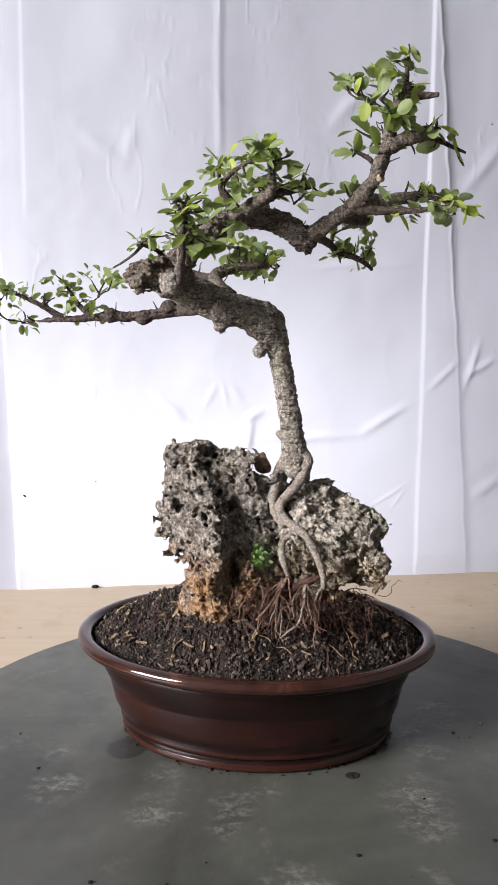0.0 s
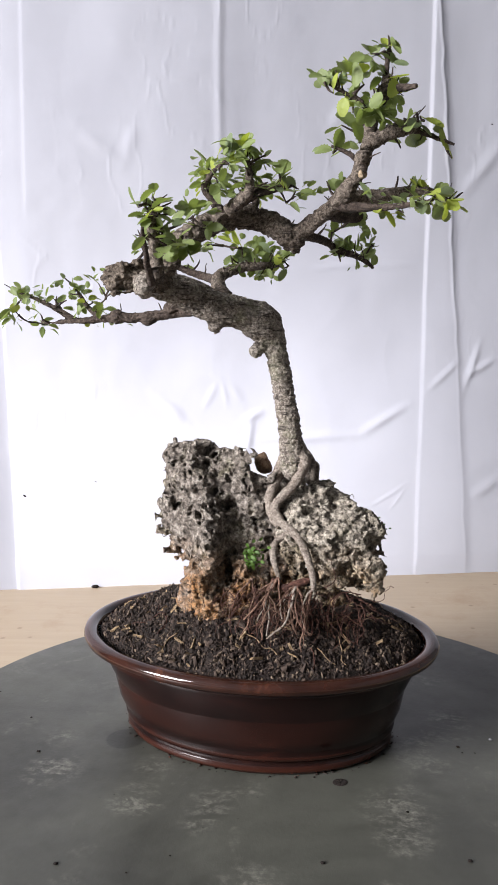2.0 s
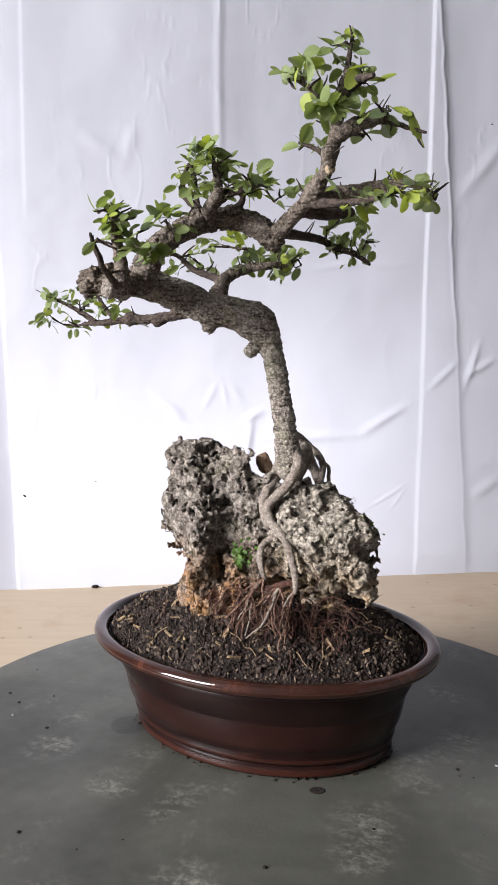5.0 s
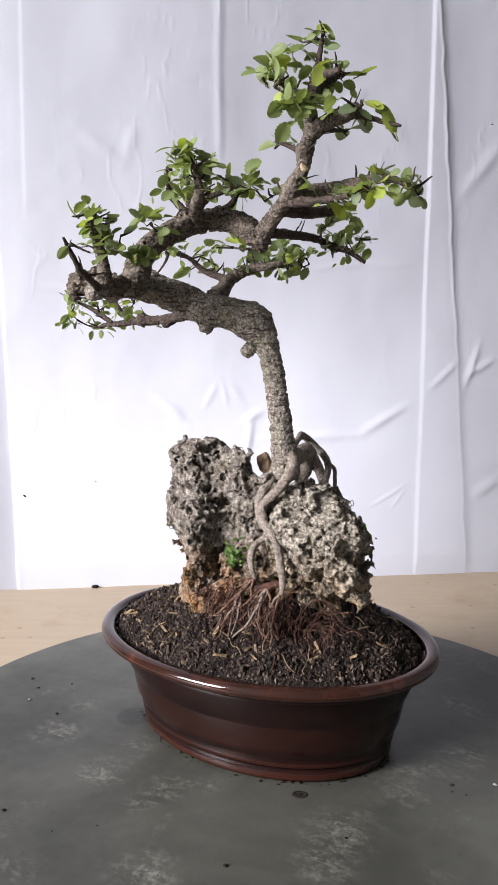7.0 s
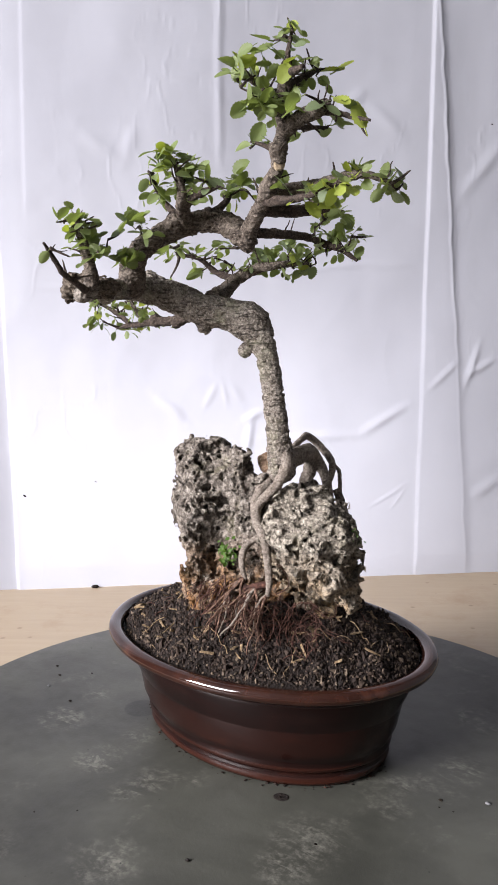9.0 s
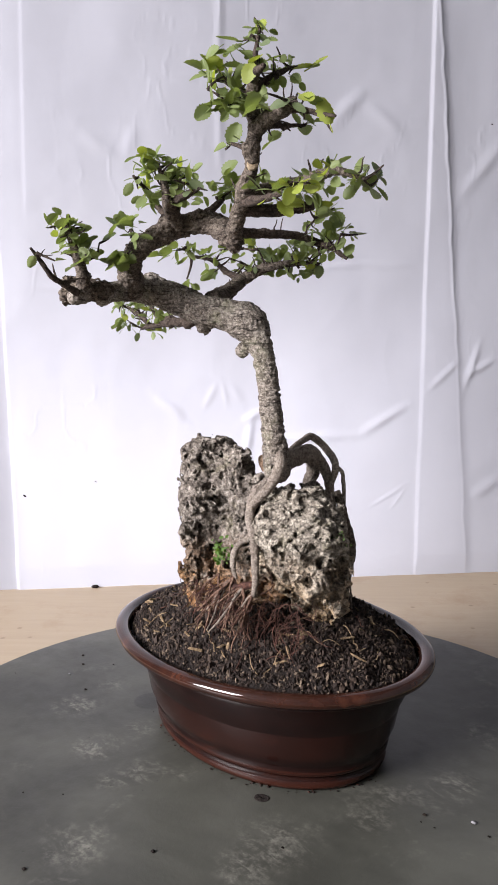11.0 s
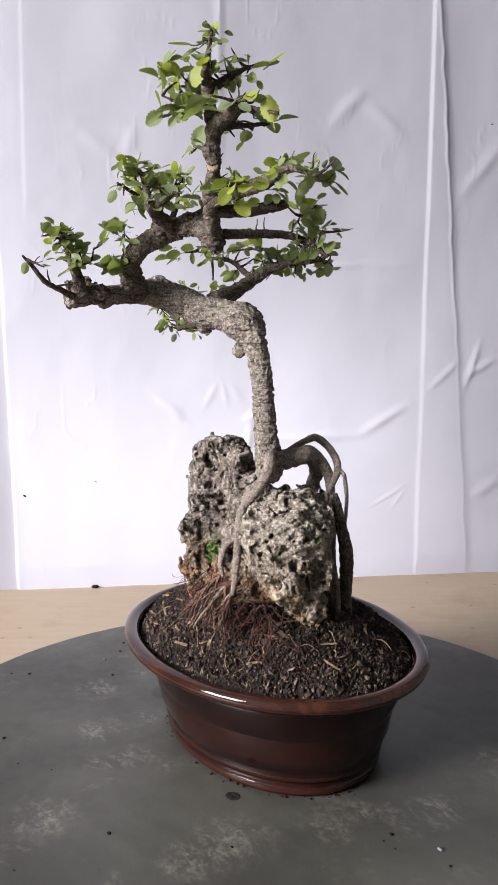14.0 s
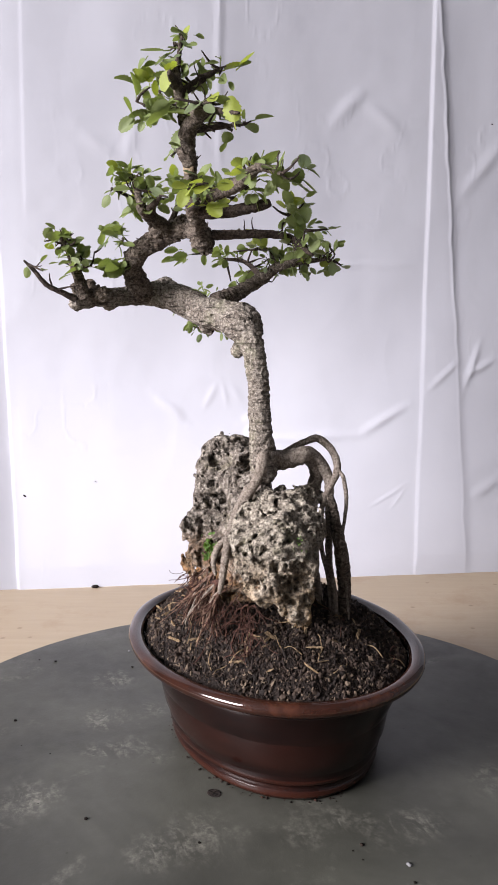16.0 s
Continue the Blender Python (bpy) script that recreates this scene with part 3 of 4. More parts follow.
def stone(name, blobs, material, label, cell=0.00105, coarse=0.0046, fine=0.0026, holes=((42, 0.0015, 0.0068, 0.30), (85, 0.0010, 0.0044, 0.32), (170, 0.0008, 0.0024, 0.5))):
    b = blobs[0]
    t = new(name)
    t.location = (b[0], b[1], 0.10)
    TURNED.append((t, Vector(t.location)))
    v, f = stone_data(blobs, cell, coarse, fine, holes)
    me = mesh_of(name, [Vector(q) - t.location for q in v], f, material)
    t2 = new(name, me)
    TURNED[-1] = (t2, Vector(t.location))
    t2.location = t.location
    bpy.data.objects.remove(t)
    return tagged(t2, label, "stone")


stone("tall_stone", [(-0.0515, -0.0025, 0.2023, 0.0272, 0.0324, 0.0446), (-0.0698, -0.0056, 0.2011, 0.0127, 0.0159, 0.0383), (-0.0343, -0.0204, 0.1565, 0.0150, 0.0315, 0.0450), (-0.0488, -0.0285, 0.1948, 0.0140, 0.0125, 0.0285), (-0.0285, -0.0101, 0.1873, 0.0448, 0.0144, 0.0450),
                     (-0.0403, -0.0031, 0.1523, 0.0206, 0.0196, 0.0298), (-0.0148, -0.0023, 0.2090, 0.0191, 0.0125, 0.0205), (-0.0262, -0.0204, 0.1213, 0.0340, 0.0160, 0.0300), (-0.0260, -0.0330, 0.1350, 0.0220, 0.0150, 0.0240), (0.0080, -0.0020, 0.1550, 0.0220, 0.0160, 0.0480), (-0.0080, -0.0040, 0.1400, 0.0260, 0.0180, 0.0400)],
      ROCK_GREY, "tall pitted grey limestone with a rust-stained foot, set in soil")
stone("broad_stone", [(0.0635, -0.0187, 0.1730, 0.0414, 0.0291, 0.0299), (0.0855, -0.0162, 0.1518, 0.0226, 0.0142, 0.0243), (0.0329, 0.0093, 0.1781, 0.0125, 0.0360, 0.0311), (0.0503, -0.0039, 0.1935, 0.0390, 0.0259, 0.0240), (0.0915, -0.0344, 0.1642, 0.0139, 0.0196, 0.0207),
                      (0.0640, -0.0068, 0.1403, 0.0274, 0.0125, 0.0135), (0.0530, 0.0080, 0.1260, 0.0180, 0.0120, 0.0230)],
      ROCK_PALE, "broad pitted pale limestone leaning beside the tall stone", holes=((40, 0.0015, 0.0090, 0.34), (80, 0.0010, 0.0046, 0.32), (165, 0.0008, 0.0026, 0.6)))
stone("small_stone", [(0.0034, 0.0087, 0.2275, 0.0098, 0.009, 0.0105), (0.0004, 0.0087, 0.2330, 0.0092, 0.0085, 0.0095)], ROCK_RED, "small smooth ochre stone wedged behind the trunk", cell=0.001, coarse=0.0012, fine=0.0004, holes=())

# ---------------------------------------------------------------- the tree
tree = turning("bonsai_tree", (0.0287, -0.0107, 0.11), "bonsai tree with grey knobbly trunk, clinging roots and serrated leaves", "tree")
WOODY = {}


def limb(key, name, nodes, material, rough=0.12, sides=12, step=0.0022, knots=(), seed=1, label="", lumps=170.0):
    ob = piece(name, *on(tree, tube_data(nodes, step * 0.6, sides + 4, rough * 1.7, seed, knots, 330.0)), material, tree, label)
    WOODY[key] = (ob, smooth_path(nodes, 0.003)[:, :3])
    return ob


def bark_data(nodes, balls=(), cell=0.0008, deep=1.0, seed=0.0):
    """A solid limb along rows (x, y, z, radius) with swellings (x, y, z, radius), warts, cracks and pits in its bark."""
    path = smooth_path(nodes, 0.0012)
    both = np.vstack([path, np.array(balls).reshape(-1, 4)])
    lo, hi = (both[:, :3] - both[:, 3:]).min(0) - 0.006, (both[:, :3] + both[:, 3:]).max(0) + 0.006
    n = np.ceil((hi - lo) / cell).astype(int) // 4 * 4 + 5

    def gap(p):
        out = np.full(len(p), 1.0)
        for q in path:
            np.minimum(out, np.linalg.norm(p - q[:3], axis=1) - q[3], out=out)
        for b in np.array(balls).reshape(-1, 4):
            e = np.linalg.norm(p - b[:3], axis=1) - b[3]
            h = np.clip(0.5 + 0.5 * (out - e) / 0.004, 0, 1)
            out = out + (e - out) * h - 0.004 * h * (1 - h)
        return out

    rough = np.stack(np.meshgrid(*[lo[k] + cell * np.arange(0, n[k], 4) for k in range(3)], indexing="ij"), -1)
    far = gap(rough.reshape(-1, 3)).reshape(rough.shape[:3])
    full = far.repeat(4, 0).repeat(4, 1).repeat(4, 2)[:n[0], :n[1], :n[2]]
    n = full.shape
    at = np.argwhere(np.abs(full) < 0.0085)
    p = lo + at * cell
    d = gap(p)
    s = p + 0.37 * seed
    wob = np.stack([field(s + o, 120) for o in (0.0, 0.3, 0.6)], -1) * 0.0032
    crack = np.abs(field(s * np.array([0.35, 0.35, 1.7]) + wob, 190))
    d += deep * (0.0008 * field(s, 75) + 0.0004 - 0.0008 * np.abs(field(s, 260)) + 0.0006 * field(s, 430) + 0.0007 * field(s + 0.2, 680))
    d += deep * 0.0010 * np.exp(-(crack / 0.12) ** 2)
    # level rings of old bark
    level = np.abs(field(s * np.array([0.16, 0.16, 1.0]) + wob * 0.4, 230))
    d += deep * 0.0014 * np.exp(-(level / 0.12) ** 2)
    d = np.maximum(d, np.where(d > -0.003, -deep * pits(s + wob * 0.6, 150, 0.0004, 0.0015, 0.20), d))
    full = full.copy()
    full[tuple(at.T)] = d
    return largest(*skin(full, lo, cell))


def bark_limb(key, name, nodes, material, balls=(), cell=0.0008, deep=1.0, seed=0.0, label=""):
    ob = piece(name, *on(tree, bark_data(nodes, balls, cell, deep, seed)), material, tree, label)
    WOODY[key] = (ob, smooth_path(nodes, 0.003)[:, :3])
    return ob


bark_limb("trunk", "trunk", [(0.0297, -0.0107, 0.2300, 0.0112), (0.0286, -0.0107, 0.2400, 0.0110), (0.0264, -0.0112, 0.2544, 0.0098), (0.0238, -0.0117, 0.2738, 0.0094), (0.0204, -0.0105, 0.2927, 0.0089),
          (0.0178, -0.0111, 0.3089, 0.0089), (0.0147, -0.0126, 0.3235, 0.0092), (0.0112, -0.0142, 0.3350, 0.0108), (0.0048, -0.0174, 0.3450, 0.0132), (-0.0070, -0.0260, 0.3510, 0.0130), (-0.0250, -0.0360, 0.3550, 0.0126),
          (-0.0429, -0.0440, 0.3625, 0.0128), (-0.0600, -0.0530, 0.3700, 0.0124), (-0.0680, -0.0670, 0.3725, 0.0108), (-0.0660, -0.0830, 0.3712, 0.0088), (-0.0620, -0.1000, 0.3685, 0.0076),
          (-0.0570, -0.1130, 0.3668, 0.0076), (-0.0575, -0.1260, 0.3662, 0.0080), (-0.0560, -0.1370, 0.3610, 0.0062), (-0.0552, -0.1395, 0.3590, 0.0030)],
          BARK, [(0.0030, -0.0180, 0.3462, 0.0160), (-0.0004, -0.0202, 0.3230, 0.0058), (0.0050, -0.0180, 0.3300, 0.0060), (-0.0300, -0.0335, 0.3440, 0.0068), (-0.0306, -0.0333, 0.3400, 0.0040),
                 (-0.0700, -0.0580, 0.3770, 0.0105), (-0.0640, -0.1080, 0.3630, 0.0060)], 0.0008, 0.72)
bark_limb("arch", "limb", [(-0.0640, -0.0800, 0.3730, 0.0108), (-0.0505, -0.0910, 0.3890, 0.0096), (-0.0345, -0.0904, 0.4017, 0.0084), (-0.0222, -0.0746, 0.4129, 0.0084), (-0.0067, -0.0643, 0.4167, 0.0086),
          (0.0111, -0.0611, 0.4150, 0.0086), (0.0300, -0.0608, 0.4040, 0.0094), (0.0335, -0.0606, 0.3975, 0.0060)], LIMB, [(-0.0180, -0.0800, 0.4150, 0.0070), (0.0020, -0.0660, 0.4190, 0.0070), (-0.0420, -0.0960, 0.3950, 0.0070)], 0.0009, 1.0, 2)
bark_limb("rise", "limb", [(0.0300, -0.0590, 0.4010, 0.0070), (0.0481, -0.0719, 0.4125, 0.0057), (0.0640, -0.0820, 0.4225, 0.0054), (0.0769, -0.0873, 0.4376, 0.0051), (0.0839, -0.0913, 0.4550, 0.0048), (0.0870, -0.0955, 0.4749, 0.0043),
          (0.0935, -0.1020, 0.4870, 0.0040), (0.0965, -0.1050, 0.4925, 0.0030)], LIMB, [(0.0800, -0.0935, 0.4480, 0.0045), (0.0690, -0.0850, 0.4270, 0.0060)], 0.0009, 0.6, 3)
limb("hang", "branch", [(0.0360, -0.0560, 0.4060, 0.0038), (0.0475, -0.0311, 0.4069, 0.0031), (0.0540, -0.0124, 0.4068, 0.0030), (0.0631, -0.0016, 0.4021, 0.0027), (0.0762, -0.0031, 0.3976, 0.0024), (0.0852, -0.0047, 0.3917, 0.0018), (0.0895, -0.0020, 0.3880, 0.0010)], TWIG, 0.12, 9, seed=4)
limb("stubup", "branch", [(-0.0500, -0.1310, 0.3650, 0.0055), (-0.0478, -0.1351, 0.3772, 0.0046), (-0.0481, -0.1371, 0.3845, 0.0040), (-0.0480, -0.1394, 0.3911, 0.0037), (-0.0479, -0.1415, 0.3974, 0.0032), (-0.0446, -0.1490, 0.4080, 0.0018)], LIMB, 0.14, 10, seed=5)
bark_limb("stubleft", "burl", [(-0.0500, -0.1160, 0.3680, 0.0085), (-0.0600, -0.1220, 0.3680, 0.0096), (-0.0710, -0.1270, 0.3690, 0.0096), (-0.0790, -0.1280, 0.3700, 0.0075), (-0.0830, -0.1280, 0.3705, 0.0040)],
          BURL, [(-0.0620, -0.1240, 0.3770, 0.0055), (-0.0770, -0.1320, 0.3630, 0.0055), (-0.0700, -0.1350, 0.3740, 0.0050)], 0.0008, 1.4, 6, "gnarled grey burl")
limb("leftwig", "branch", [(-0.0500, -0.1380, 0.3640, 0.0028), (-0.0473, -0.1533, 0.3701, 0.0021), (-0.0465, -0.1600, 0.3729, 0.0020), (-0.0452, -0.1645, 0.3768, 0.0018), (-0.0451, -0.1685, 0.3818, 0.0017), (-0.0447, -0.1730, 0.3866, 0.0014), (-0.0434, -0.1779, 0.3909, 0.0009)], TWIG, 0.12, 8, seed=7)
bark_limb("low", "branch", [(-0.0400, -0.0340, 0.3590, 0.0075), (-0.0530, -0.0130, 0.3570, 0.0060), (-0.0695, 0.0050, 0.3560, 0.0052), (-0.0987, 0.0059, 0.3521, 0.0046), (-0.1270, 0.0066, 0.3514, 0.0042), (-0.1513, 0.0096, 0.3501, 0.0034), (-0.1687, 0.0135, 0.3500, 0.0027), (-0.1850, 0.0200, 0.3490, 0.0021), (-0.2020, 0.0320, 0.3500, 0.0014)],
          TWIG, [(-0.1230, 0.0050, 0.3525, 0.0058), (-0.0950, 0.0040, 0.3500, 0.0058), (-0.0750, 0.0020, 0.3590, 0.0062)], 0.0009, 0.7, 8)
limb("lowtwig", "branch", [(-0.1640, 0.0120, 0.3510, 0.0026), (-0.1800, 0.0140, 0.3600, 0.0022), (-0.1960, 0.0130, 0.3680, 0.0017), (-0.2120, 0.0100, 0.3740, 0.0010)], TWIG, 0.12, 8, seed=9)
limb("lowtwig_b", "branch", [(-0.1400, 0.0080, 0.3520, 0.0024), (-0.1500, 0.0080, 0.3620, 0.0020), (-0.1560, 0.0060, 0.3720, 0.0014), (-0.1600, 0.0050, 0.3800, 0.0009)], TWIG, 0.12, 8, seed=10)
limb("back", "branch", [(-0.0260, -0.0280, 0.3640, 0.0080), (-0.0330, -0.0050, 0.3730, 0.0064), (-0.0370, 0.0180, 0.3860, 0.0052), (-0.0218, 0.0239, 0.3933, 0.0042), (-0.0081, 0.0243, 0.3943, 0.0035), (0.0010, 0.0308, 0.3959, 0.0030), (0.0053, 0.0430, 0.3975, 0.0022), (0.0094, 0.0577, 0.3995, 0.0012)], LIMB, 0.13, 10, seed=11)
limb("backleft", "branch", [(-0.0360, 0.0120, 0.3820, 0.0040), (-0.0540, 0.0300, 0.3880, 0.0034), (-0.0750, 0.0330, 0.3960, 0.0028), (-0.0860, 0.0240, 0.4070, 0.0020), (-0.0980, 0.0080, 0.4100, 0.0012)], TWIG, 0.12, 8, seed=12)
limb("yarm", "branch", [(0.0660, -0.0810, 0.4230, 0.0062), (0.0707, -0.0699, 0.4269, 0.0055), (0.0796, -0.0623, 0.4291, 0.0050), (0.0941, -0.0595, 0.4302, 0.0045), (0.1114, -0.0594, 0.4324, 0.0036), (0.1268, -0.0603, 0.4319, 0.0026), (0.1413, -0.0529, 0.4257, 0.0014)], LIMB, 0.12, 10, seed=13)
limb("yarm_b", "branch", [(0.0640, -0.0810, 0.4200, 0.0040), (0.0850, -0.0860, 0.4170, 0.0028), (0.1050, -0.0930, 0.4160, 0.0020), (0.1220, -0.0950, 0.4180, 0.0012)], TWIG, 0.12, 8, seed=14)
limb("stubback", "branch_stub", [(0.0560, -0.0770, 0.4170, 0.0050), (0.0680, -0.0560, 0.4170, 0.0042), (0.0800, -0.0360, 0.4210, 0.0036), (0.0830, -0.0320, 0.4220, 0.0024)], TWIG, 0.12, 9, seed=15)
limb("stubarm", "branch", [(0.0855, -0.0930, 0.4570, 0.0056), (0.0955, -0.0930, 0.4617, 0.0050), (0.1035, -0.0922, 0.4644, 0.0049), (0.1101, -0.0905, 0.4663, 0.0048), (0.1140, -0.0860, 0.4690, 0.0044)], LIMB, 0.12, 10, seed=16)
limb("stubarm_b", "branch", [(0.1080, -0.0910, 0.4660, 0.0026), (0.1190, -0.0860, 0.4640, 0.0020), (0.1300, -0.0830, 0.4600, 0.0014), (0.1400, -0.0800, 0.4570, 0.0008)], TWIG, 0.12, 8, seed=17)
limb("central", "branch", [(-0.0134, -0.0730, 0.4160, 0.0062), (-0.0049, -0.0868, 0.4216, 0.0050), (0.0022, -0.0950, 0.4242, 0.0042), (0.0066, -0.1001, 0.4270, 0.0036), (0.0071, -0.1014, 0.4319, 0.0030), (0.0069, -0.1033, 0.4390, 0.0024), (0.0051, -0.1049, 0.4470, 0.0014)], LIMB, 0.14, 10, seed=18)
limb("centwig", "branch", [(-0.0160, -0.0790, 0.4190, 0.0032), (-0.0249, -0.0840, 0.4295, 0.0024), (-0.0271, -0.0865, 0.4339, 0.0022), (-0.0230, -0.0932, 0.4371, 0.0019), (-0.0177, -0.1021, 0.4396, 0.0016), (-0.0062, -0.1189, 0.4419, 0.0009)], TWIG, 0.12, 8, seed=19)
limb("centright", "branch", [(-0.0060, -0.0880, 0.4200, 0.0040), (0.0103, -0.0940, 0.4269, 0.0034), (0.0200, -0.0940, 0.4290, 0.0027), (0.0342, -0.0936, 0.4316, 0.0014)], TWIG, 0.12, 8, seed=20)
limb("centback", "branch", [(0.0000, -0.0640, 0.4200, 0.0034), (0.0040, -0.0520, 0.4300, 0.0026), (0.0020, -0.0420, 0.4380, 0.0020), (0.0060, -0.0380, 0.4450, 0.0012)], TWIG, 0.12, 8, seed=21)
limb("centback_b", "branch", [(-0.0180, -0.0720, 0.4180, 0.0030), (-0.0260, -0.0640, 0.4300, 0.0024), (-0.0290, -0.0590, 0.4420, 0.0018), (-0.0310, -0.0580, 0.4540, 0.0010)], TWIG, 0.12, 8, seed=22)
limb("spike", "branch", [(0.0935, -0.1020, 0.4860, 0.0026), (0.0945, -0.1010, 0.4980, 0.0018), (0.0960, -0.0990, 0.5130, 0.0009)], TWIG, 0.12, 7, seed=23)
limb("topstub", "branch", [(0.0935, -0.1030, 0.4850, 0.0036), (0.1030, -0.1080, 0.4845, 0.0026), (0.1130, -0.1130, 0.4835, 0.0014)], TWIG, 0.12, 8, seed=24)
limb("topback", "branch", [(0.0915, -0.0990, 0.4800, 0.0030), (0.0960, -0.0880, 0.4880, 0.0024), (0.1000, -0.0760, 0.4960, 0.0012)], TWIG, 0.12, 8, seed=25)
limb("topleft", "branch", [(0.0900, -0.0985, 0.4760, 0.0026), (0.0800, -0.0960, 0.4800, 0.0020), (0.0680, -0.0950, 0.4880, 0.0015), (0.0600, -0.0950, 0.4930, 0.0008)], TWIG, 0.12, 8, seed=26)
limb("topfront", "branch", [(0.0880, -0.0970, 0.4740, 0.0024), (0.0860, -0.1080, 0.4720, 0.0018), (0.0850, -0.1180, 0.4680, 0.0009)], TWIG, 0.12, 8, seed=27)
limb("midleft", "branch", [(0.0800, -0.0890, 0.4440, 0.0022), (0.0720, -0.0900, 0.4510, 0.0016), (0.0600, -0.0920, 0.4560, 0.0009)], TWIG, 0.12, 8, seed=28)
limb("midback", "branch", [(0.0860, -0.0930, 0.4600, 0.0022), (0.0880, -0.0750, 0.4640, 0.0017), (0.0950, -0.0560, 0.4670, 0.0010)], TWIG, 0.12, 8, seed=29)
piece("cut_scar", *on(tree, tube_data([(0.0790, -0.0886, 0.4382, 0.0034), (0.0812, -0.0900, 0.4388, 0.0038), (0.0819, -0.0905, 0.4390, 0.0032)], 0.0008, 12, 0.05)), CUT, tree, "pale round cut scar")

# roots over the stones
for name, nodes, mat in (
        ("root", [(0.0340, -0.0140, 0.2420, 0.0062), (0.0384, -0.0160, 0.2350, 0.0058), (0.0305, -0.0200, 0.2178, 0.0050), (0.0167, -0.0245, 0.2016, 0.0046), (0.0210, -0.0320, 0.1905, 0.0045), (0.0377, -0.0440, 0.1786, 0.0040), (0.0480, -0.0530, 0.1552, 0.0033), (0.0490, -0.0560, 0.1420, 0.0020)], ROOT),
        ("root", [(0.0240, -0.0080, 0.2380, 0.0080), (0.0171, -0.0040, 0.2268, 0.0064), (0.0150, -0.0080, 0.2190, 0.0058), (0.0125, -0.0150, 0.2120, 0.0054), (0.0108, -0.0200, 0.2030, 0.0051), (0.0144, -0.0245, 0.1920, 0.0046), (0.0206, -0.0310, 0.1862, 0.0040)], ROOT),
        ("root", [(0.0300, -0.0360, 0.1830, 0.0030), (0.0200, -0.0360, 0.1760, 0.0032), (0.0172, -0.0420, 0.1712, 0.0034), (0.0176, -0.0465, 0.1646, 0.0034), (0.0197, -0.0490, 0.1579, 0.0028), (0.0231, -0.0490, 0.1480, 0.0018)], ROOT),
        ("root", [(0.0260, -0.0080, 0.2370, 0.0105), (0.0273, 0.0124, 0.2376, 0.0094), (0.0304, 0.0219, 0.2401, 0.0090), (0.0292, 0.0299, 0.2405, 0.0080), (0.0296, 0.0399, 0.2337, 0.0064), (0.0346, 0.0456, 0.2201, 0.0050), (0.0420, 0.0420, 0.2030, 0.0042), (0.0480, 0.0390, 0.1800, 0.0038), (0.0500, 0.0380, 0.1550, 0.0034), (0.0500, 0.0430, 0.1300, 0.0032), (0.0490, 0.0450, 0.1080, 0.0030)], ROOT),
        ("root", [(0.0288, 0.0300, 0.2400, 0.0078), (0.0250, 0.0390, 0.2287, 0.0073), (0.0217, 0.0420, 0.2214, 0.0071), (0.0188, 0.0410, 0.2120, 0.0069), (0.0180, 0.0380, 0.1900, 0.0068), (0.0200, 0.0360, 0.1650, 0.0062), (0.0240, 0.0390, 0.1400, 0.0056), (0.0280, 0.0430, 0.1080, 0.0050)], ROOT),
        ("root", [(0.0260, 0.0020, 0.2400, 0.0024), (0.0231, 0.0134, 0.2440, 0.0028), (0.0204, 0.0315, 0.2500, 0.0034), (0.0174, 0.0456, 0.2517, 0.0038), (0.0257, 0.0539, 0.2420, 0.0039), (0.0396, 0.0505, 0.2278, 0.0036), (0.0406, 0.0385, 0.2053, 0.0030), (0.0430, 0.0340, 0.1900, 0.0026), (0.0480, 0.0320, 0.1680, 0.0022), (0.0480, 0.0390, 0.1400, 0.0020), (0.0450, 0.0430, 0.1080, 0.0018)], ROOT),
        ("root", [(0.0368, 0.0503, 0.2279, 0.0020), (0.0443, 0.0527, 0.2241, 0.0021), (0.0440, 0.0560, 0.2124, 0.0021), (0.0440, 0.0570, 0.2000, 0.0019), (0.0500, 0.0500, 0.1777, 0.0015), (0.0540, 0.0460, 0.1650, 0.0013), (0.0560, 0.0500, 0.1400, 0.0012), (0.0570, 0.0530, 0.1080, 0.0010)], ROOT),
        ("root", [(0.0520, 0.0360, 0.2100, 0.0040), (0.0553, 0.0380, 0.2003, 0.0045), (0.0583, 0.0390, 0.1860, 0.0054), (0.0615, 0.0405, 0.1732, 0.0062), (0.0605, 0.0435, 0.1605, 0.0068), (0.0548, 0.0489, 0.1464, 0.0068), (0.0472, 0.0546, 0.1296, 0.0065), (0.0450, 0.0560, 0.1080, 0.0060)], LIMB),
        ("root", [(0.0170, -0.0480, 0.1480, 0.0020), (0.0260, -0.0520, 0.1430, 0.0032), (0.0380, -0.0520, 0.1470, 0.0036), (0.0480, -0.0500, 0.1500, 0.0022)], ROOTLET)):
    nodes = [(x, y, z, r * 0.82) for x, y, z, r in nodes]
    piece(name, *on(tree, tube_data(nodes, 0.0014, 16, 0.17, len(name) + nodes[0][2] * 50, (), 300.0)), mat, tree, "woody root gripping the stone")


